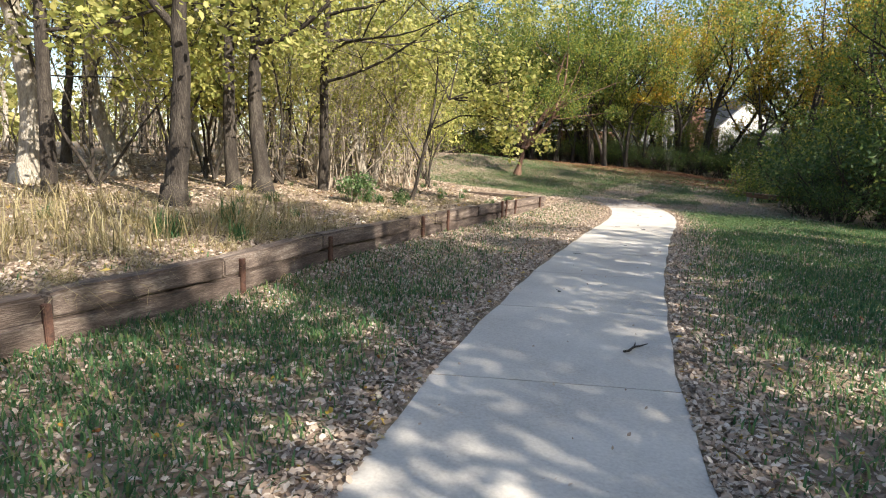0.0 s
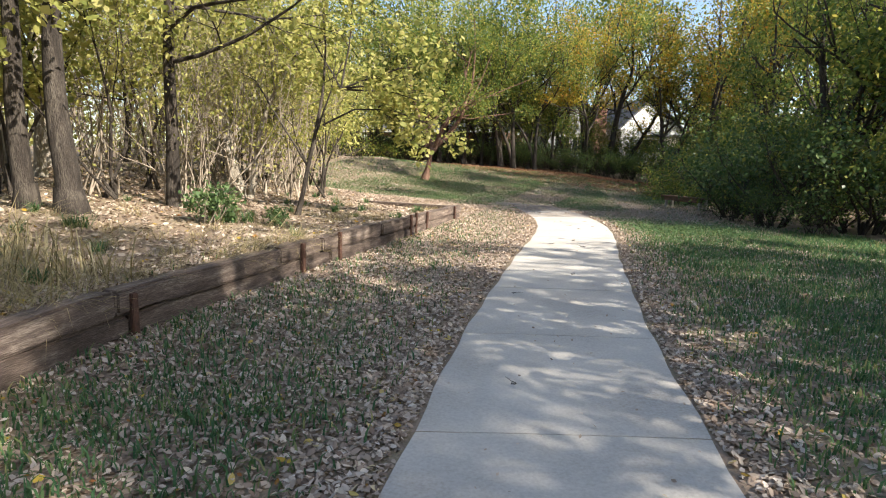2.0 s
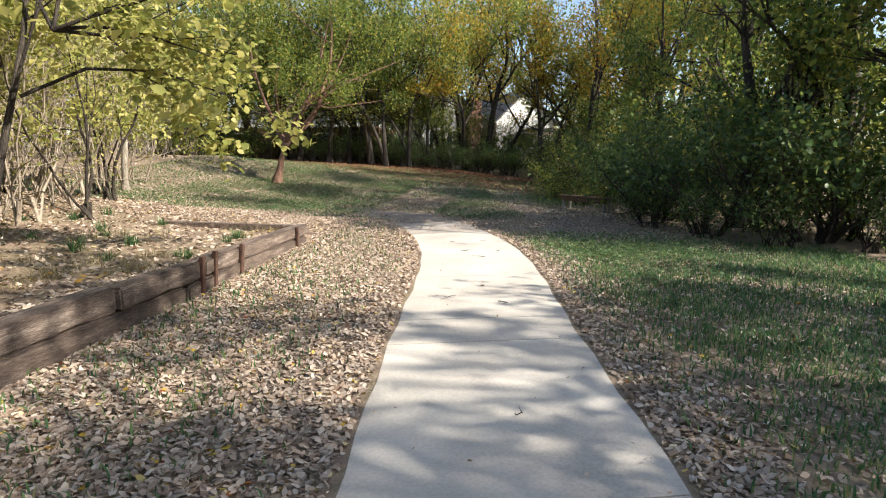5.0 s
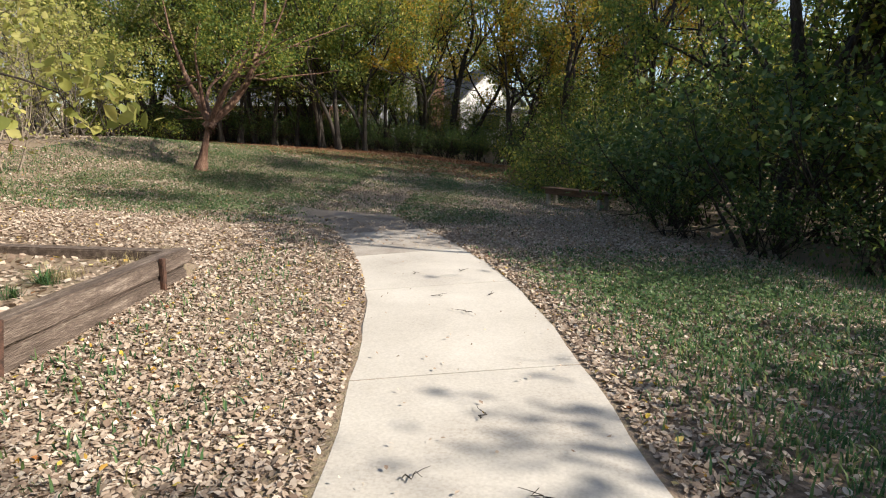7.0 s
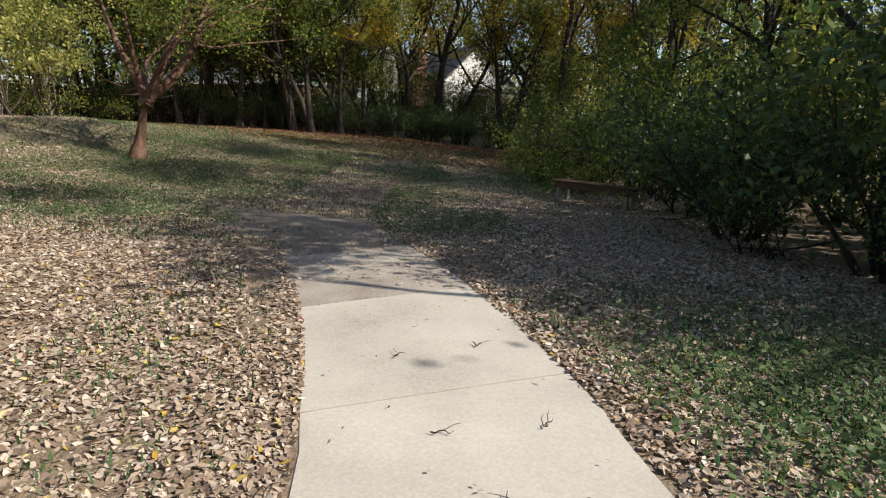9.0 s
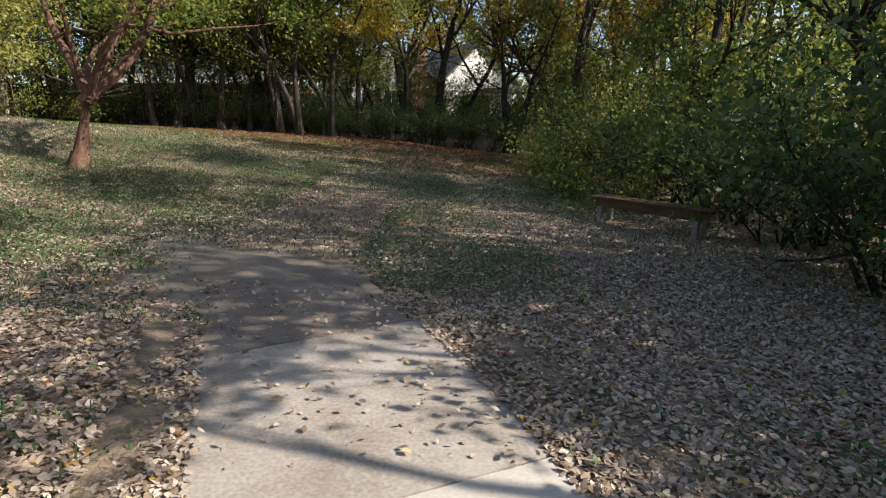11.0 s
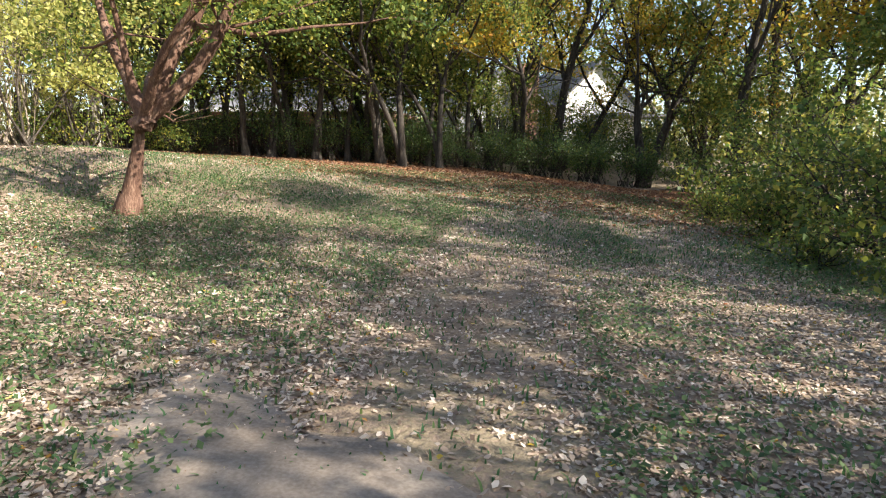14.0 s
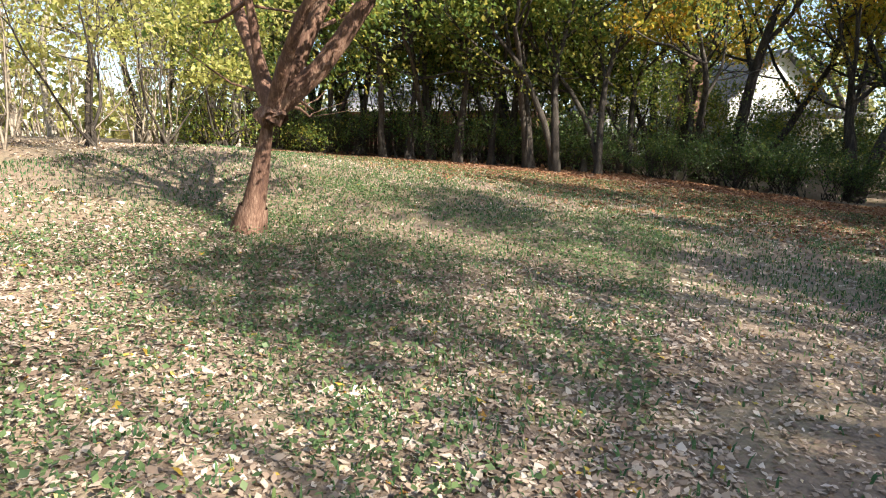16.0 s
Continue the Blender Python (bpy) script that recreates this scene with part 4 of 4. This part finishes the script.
def make_houses():
    h = thing("house", "white sided house with gable and brick chimney behind trees", "house")
    slab_part("wall", M["grey_siding"], h, -7.4, -1.0, 55, 62, 0.6, 4.3, "pale grey siding")
    slab_part("wall", M["siding"], h, -1.0, 4.6, 54, 62, 0.6, 4.6, "white siding")
    gable("gable", M["siding"], h, -1.0, 4.6, 54.02, 61.98, 4.6, 7.2)
    for s in (-1, 1):
        roof_side(h, (1.8 + s * 3.2, 4.35), (1.8, 7.32), 53.6, 62.3, M["shingle"])
    gable("gable", M["grey_siding"], h, -7.4, -1.02, 55.02, 61.98, 4.3, 6.6)
    for s in (-1, 1):
        roof_side(h, (-4.2 + s * 3.5, 4.15), (-4.2, 6.7), 54.6, 62.2, M["shingle"])
    slab_part("chimney", M["brick"], h, -3.4, -2.3, 54.2, 55.0, 0.6, 6.9, "red-brown brick")
    for k in range(14):
        z = 1.0 + k * 0.25
        slab_part("siding_board", M["siding"], h, -0.98, 4.58, 53.97, 54.0, z, z + 0.235, "", 0.004)
    for x in (-6.2, -4.6):
        window(h, x, 54.98, 3.1, 1.0, 1.3)
    window(h, 1.8, 53.96, 3.0, 1.6, 1.2)
    slab_part("porch_roof", M["shingle"], h, 1.2, 5.4, 51.4, 53.9, 3.75, 3.95, "blue-grey shingles")
    h.matrix_basis = Matrix.Translation((-1, 54, 0)) @ Matrix.Rotation(radians(28), 4, "Z") @ Matrix.Translation((1, -54, 0))
    rail = thing("railing", "white painted porch railing", "railing")
    for z in (1.95, 2.75):
        slab_part("rail", M["siding"], rail, -8.4, -5.6, 49.96, 50.04, z, z + 0.07)
    for k in range(15):
        x = -8.4 + 0.2 * k
        slab_part("baluster", M["siding"], rail, x - 0.03, x + 0.03, 49.97, 50.03, 1.3, 2.76, "", 0.004)
    h2 = thing("house", "low brick house with white trim beyond the fence", "house")
    slab_part("wall", M["brick"], h2, -26, -11.5, 54, 62, 0.8, 4.2)
    slab_part("fascia", M["siding"], h2, -26.5, -11.0, 53.4, 53.6, 4.1, 4.35, "white fascia")
    bm = bmesh.new()
    box(bm, pose(-18.75, 55.8, 5.3, 24, 0, 0), 15.5, 5.2, 0.12, 0.02)
    part("roof", bm, M["shingle"], h2)
    for x in (-24, -21.2, -19, -16, -13):
        window(h2, x, 53.98, 3.0, 1.4, 1.2)


make_houses()


# ---- plants of the terrace ----
def clump(seed, blades, height, mat, spread, width):
    r = np.random.default_rng(seed)
    p = np.zeros((blades, 3))
    p[:, :2] = r.normal(0, spread, (blades, 2))
    return blade_mesh("blades", p, height, M[mat], r, width, 1.5)


tall = [clump(81, 60, 0.45, "straw", 0.25, 0.004), clump(82, 60, 0.32, "straw", 0.18, 0.004), clump(83, 60, 0.4, "grass", 0.07, 0.008)]
r9 = np.random.default_rng(9)
for k in range(62):
    y = r9.uniform(-3.5, 2.6)
    x = float(wall_x(y)) - 0.5 - abs(r9.normal(0, 2.4))
    ob = new("tall_grass", tall[r9.choice([0, 0, 1])])
    ob.matrix_basis = pose(x, y, gz(x, y) - 0.02, 0, 0, r9.uniform(0, 360)) @ Matrix.Scale(r9.uniform(0.7, 1.25), 4)
    tagged(ob, "clump of tall dry straw-coloured grass", "grass", "dry grass clumps")
for k in range(110):
    y = r9.uniform(0.5, 13)
    x = float(wall_x(y)) - 0.35 - abs(r9.normal(0, 2.2))
    ob = new("grass_tuft", tall[r9.choice([1, 1, 2])])
    ob.matrix_basis = pose(x, y, gz(x, y) - 0.02, 0, 0, r9.uniform(0, 360)) @ Matrix.Scale(r9.uniform(0.3, 0.6), 4)
    tagged(ob, "low tuft of dry grass in leaf litter", "grass", "grass tufts")
for k in range(36):
    y = r9.uniform(-2.2, 6)
    x = float(wall_x(y)) - 0.2 - r9.uniform(0, 0.12)
    ob = new("grass_tuft", tall[r9.choice([0, 1])])
    ob.matrix_basis = pose(x, y, gz(x - 0.1, y), 0, r9.uniform(15, 50), r9.uniform(-40, 40)) @ Matrix.Scale(r9.uniform(0.3, 0.55), 4)
    tagged(ob, "dry grass hanging over the timber edge", "grass", "grass tufts")
for x, y, s in ((-2.25, 1.35, 0.75), (-3.3, 2.2, 1.0), (-2.9, 1.0, 0.9), (-3.9, 6.0, 0.7)):
    ob = new("grass_tuft", tall[2])
    ob.matrix_basis = pose(x, y, gz(x, y) - 0.02) @ Matrix.Scale(s, 4)
    tagged(ob, "arching tuft of fresh green grass", "grass", "grass tufts")
weed = tree("weed", "bright green leafy weed on the terrace", -3.9, 5.6, 91, [((0.08 * math.cos(k), 0.08 * math.sin(k), 0), (0.5 * math.cos(k * 1.4), 0.5 * math.sin(k * 1.4), 1), 0.3, 0.006) for k in range(9)], "twig", "weed", 700, 0.075, category="plant", depth=2, sides=3, spread=0.06, low=0.05, fine=True)
plant(weed, -3.3, 6.3, 80, 0.6)


# ---- grass and fallen leaves ----
def off_path(x, y):
    return np.abs(x - np.interp(y, PY, PX))


def scatter(r, n, x0, x1, y0, y1, keep):
    x, y = r.uniform(x0, x1, n), r.uniform(y0, y1, n)
    ok = r.uniform(0, 1, n) < keep(x, y)
    x, y = x[ok], y[ok]
    return np.stack((x, y, ground_z(x, y)), -1)


def patch(x, y, s, k=0.0):
    return 0.5 + 0.5 * np.sin(x * s + k + 1.7 * np.sin(y * s * 0.8 + k)) * np.sin(y * s * 1.1 + 1.3 * np.sin(x * s * 0.7 + 2 * k))


def on_wall(x, y):
    return (x < wall_x(y) + 0.02) & (x > wall_x(y) - 0.2) & (y < WALL_END + 0.1)


rs = np.random.default_rng(17)


def grass_keep(x, y):
    d = off_path(x, y)
    left = x < np.interp(y, PY, PX)
    dens = np.where(left, np.clip((6.5 - y) / 6, 0.16, 1) * np.clip((d - 0.9) / 0.7, 0, 1), np.clip((d - 0.85) / 0.9, 0, 1) * np.clip((15.5 - y) / 3, 0.05, 1))
    dens = np.where(x < wall_x(y), 0.03, dens)
    dens = np.where(y > 16, (0.35 + 0.5 * patch(x, y, 1.1)) * np.where(y < 18.5, np.clip((d - 0.5) / 0.8, 0, 1), 1.0), dens)
    east = np.clip((x - np.interp(y, PY, PX) + 0.15 * (y - 17) + 2.0 * (patch(x, y, 0.9, 5) - 0.5)) / 1.8 + 0.5, 0, 1) * np.clip((y - 13) / 1.5, 0, 1) * np.clip((25 - y) / 3, 0, 1)
    dens = dens * (1 - 0.8 * east)
    return np.where(on_wall(x, y), 0, dens * (0.35 + 0.65 * patch(x, y, 2.3, 1)))


near = scatter(rs, 220000, -2.4, 6.0, -2.6, 15, grass_keep)
tagged(new("grass", blade_mesh("grass", near, 0.07, M["grass"], rs, 0.0055, 0.9)), "short green lawn grass beside the path", "grass", kind="stuff")
farg = scatter(rs, 210000, -13, 4.0, 15, 36, grass_keep)
tagged(new("grass", blade_mesh("grass", farg, 0.055, M["grass"], rs, 0.007, 0.9)), "thin green grass among fallen leaves", "grass", kind="stuff")


def litter_keep(x, y):
    d = off_path(x, y)
    left = x < np.interp(y, PY, PX)
    edge = np.exp(-((d - 0.95) / 0.3) ** 2)
    dens = np.where(left, np.clip(0.28 + (y - 0.5) / 6, 0.25, 1), np.clip(0.22 + (y - 9) / 7, 0.2, 1))
    dens = np.maximum(dens, edge)
    dens = np.where((y < 16.2) & (d < 0.78), 0.0, dens)
    dens = np.where((y > 14.5) & (y < 17.5) & (d < 0.8), 0.035, dens)
    dens = np.where(y > 17.5, 0.38, dens)
    dens = np.where((y > 17.5) & (x > -0.15 * (y - 17) - 1.0), 0.7, dens)
    dens = np.where(np.hypot(x + 2.5, y - 18) < 1.3, 0.07, dens)
    dens = np.where(x < wall_x(y) - 0.2, 0.6, dens)
    return np.where(on_wall(x, y), 0.05, dens * (0.5 + 0.5 * patch(x, y, 1.9, 3)))


def lay(points, size, mat, label, name="fallen_leaves", fine=True):
    p = points.copy()
    d = off_path(p[:, 0], p[:, 1])
    p[:, 2] += np.where((d < 0.76) & (p[:, 1] < 17.3), 0.03, 0.0) + rs.uniform(0.004, 0.016, len(p))
    w = on_wall(p[:, 0], p[:, 1])
    p = p[~w]
    tagged(new(name, leaf_mesh(name, p, size, M[mat], rs, 0.84, fine, slim=0.29)), label, "leaf litter", kind="stuff")


lay(scatter(rs, 480000, -2.7, 5.2, -2.6, 13, litter_keep), 0.05, "litter", "dry tan fallen leaves beside the path")
lay(scatter(rs, 210000, -6.5, 4.5, 13, 19, litter_keep), 0.05, "litter", "dry tan fallen leaves at the path's end")
lay(scatter(rs, 190000, -9.5, 5.5, 19, 25, litter_keep), 0.05, "litter", "dry tan fallen leaves on the lawn", fine=False)
lay(scatter(rs, 80000, -18, 6, 25, 38, lambda x, y: 0.5 * (0.4 + patch(x, y, 1.3))), 0.075, "litter", "fallen leaves on the far lawn", fine=False)
lay(scatter(rs, 75000, -17, 5, 27, 41, lambda x, y: np.clip((y - 28 + 0.35 * x + 2 * patch(x, y, 0.6)) / 6, 0, 1)), 0.12, "litter_red", "russet fallen leaves under the trees", fine=False)
lay(scatter(rs, 105000, -14, -1.6, -2.5, 24, lambda x, y: 0.6 * (x < wall_x(y) - 0.25)), 0.085, "litter", "fallen leaves on the terrace", fine=False)


lay(scatter(rs, 2600, -1.5, 2.8, -2, 17, lambda x, y: 0.35 * (off_path(x, y) < 0.7)), 0.028, "litter", "small leaf scraps on the concrete")


# ground plants beside the path end
def weeds_keep(x, y):
    a = np.exp(-(((x - 2.4) / 1.2) ** 2 + ((y - 12.6) / 1.6) ** 2)) + np.exp(-(((x - 2.3) / 1.0) ** 2 + ((y - 24.6) / 1.8) ** 2)) + 0.85 * (y > 17) * (x < -0.15 * (y - 17) + 1.2) * patch(x, y, 1.4, 2)
    return np.where(off_path(x, y) < 0.95, 0, a)


wp = scatter(rs, 260000, -9.5, 5.0, 9.5, 29, weeds_keep)
wp[:, 2] += rs.uniform(0.03, 0.13, len(wp))
tagged(new("ground_cover", leaf_mesh("ground_cover", wp, 0.05, M["weed"], rs, 0.7)), "low green leafy ground cover among litter", "ground cover", kind="stuff")


# ---- twigs on the path ----
def twig(x, y, ln, turn, rad=0.009):
    t = Tubes()
    r = np.random.default_rng(int(abs(x * 100 + y * 10)))
    pts = [(k * ln / 5 - ln / 2, 0.02 * r.normal(), 0.01 + 0.012 * r.uniform()) for k in range(6)]
    t.add(pts, [rad, rad * 1.1, rad, rad * 0.9, rad * 0.7, rad * 0.4], 5)
    t.add([pts[3], (pts[3][0] + 0.05, 0.04, 0.02), (pts[3][0] + 0.09, 0.06, 0.015)], [rad * 0.7, rad * 0.5, rad * 0.3], 4)
    ob = new("twig", t.mesh("twig", M["bark"]))
    ob.matrix_basis = pose(x, y, 0.027, 0, 0, turn)
    tagged(ob, "dark broken twig lying on the concrete", "twig", "twigs on the path")


for x, y, ln, turn in ((2.02, 1.15, 0.3, 72), (1.0, 2.6, 0.12, 100), (0.45, 5.05, 0.07, 10), (0.9, 6.4, 0.1, 60), (0.2, 9.0, 0.15, 20), (0.75, 8.9, 0.18, 120), (0.5, 9.6, 0.14, 70), (0.1, 12.0, 0.2, 10), (0.4, 11.5, 0.22, 130), (0.6, 12.1, 0.16, 45), (-0.2, 12.9, 0.12, 80), (0.3, 13.1, 0.1, 5)):
    twig(x, y, ln if ln > 0.25 else ln * 0.55, turn, 0.009 if ln > 0.25 else 0.0035)
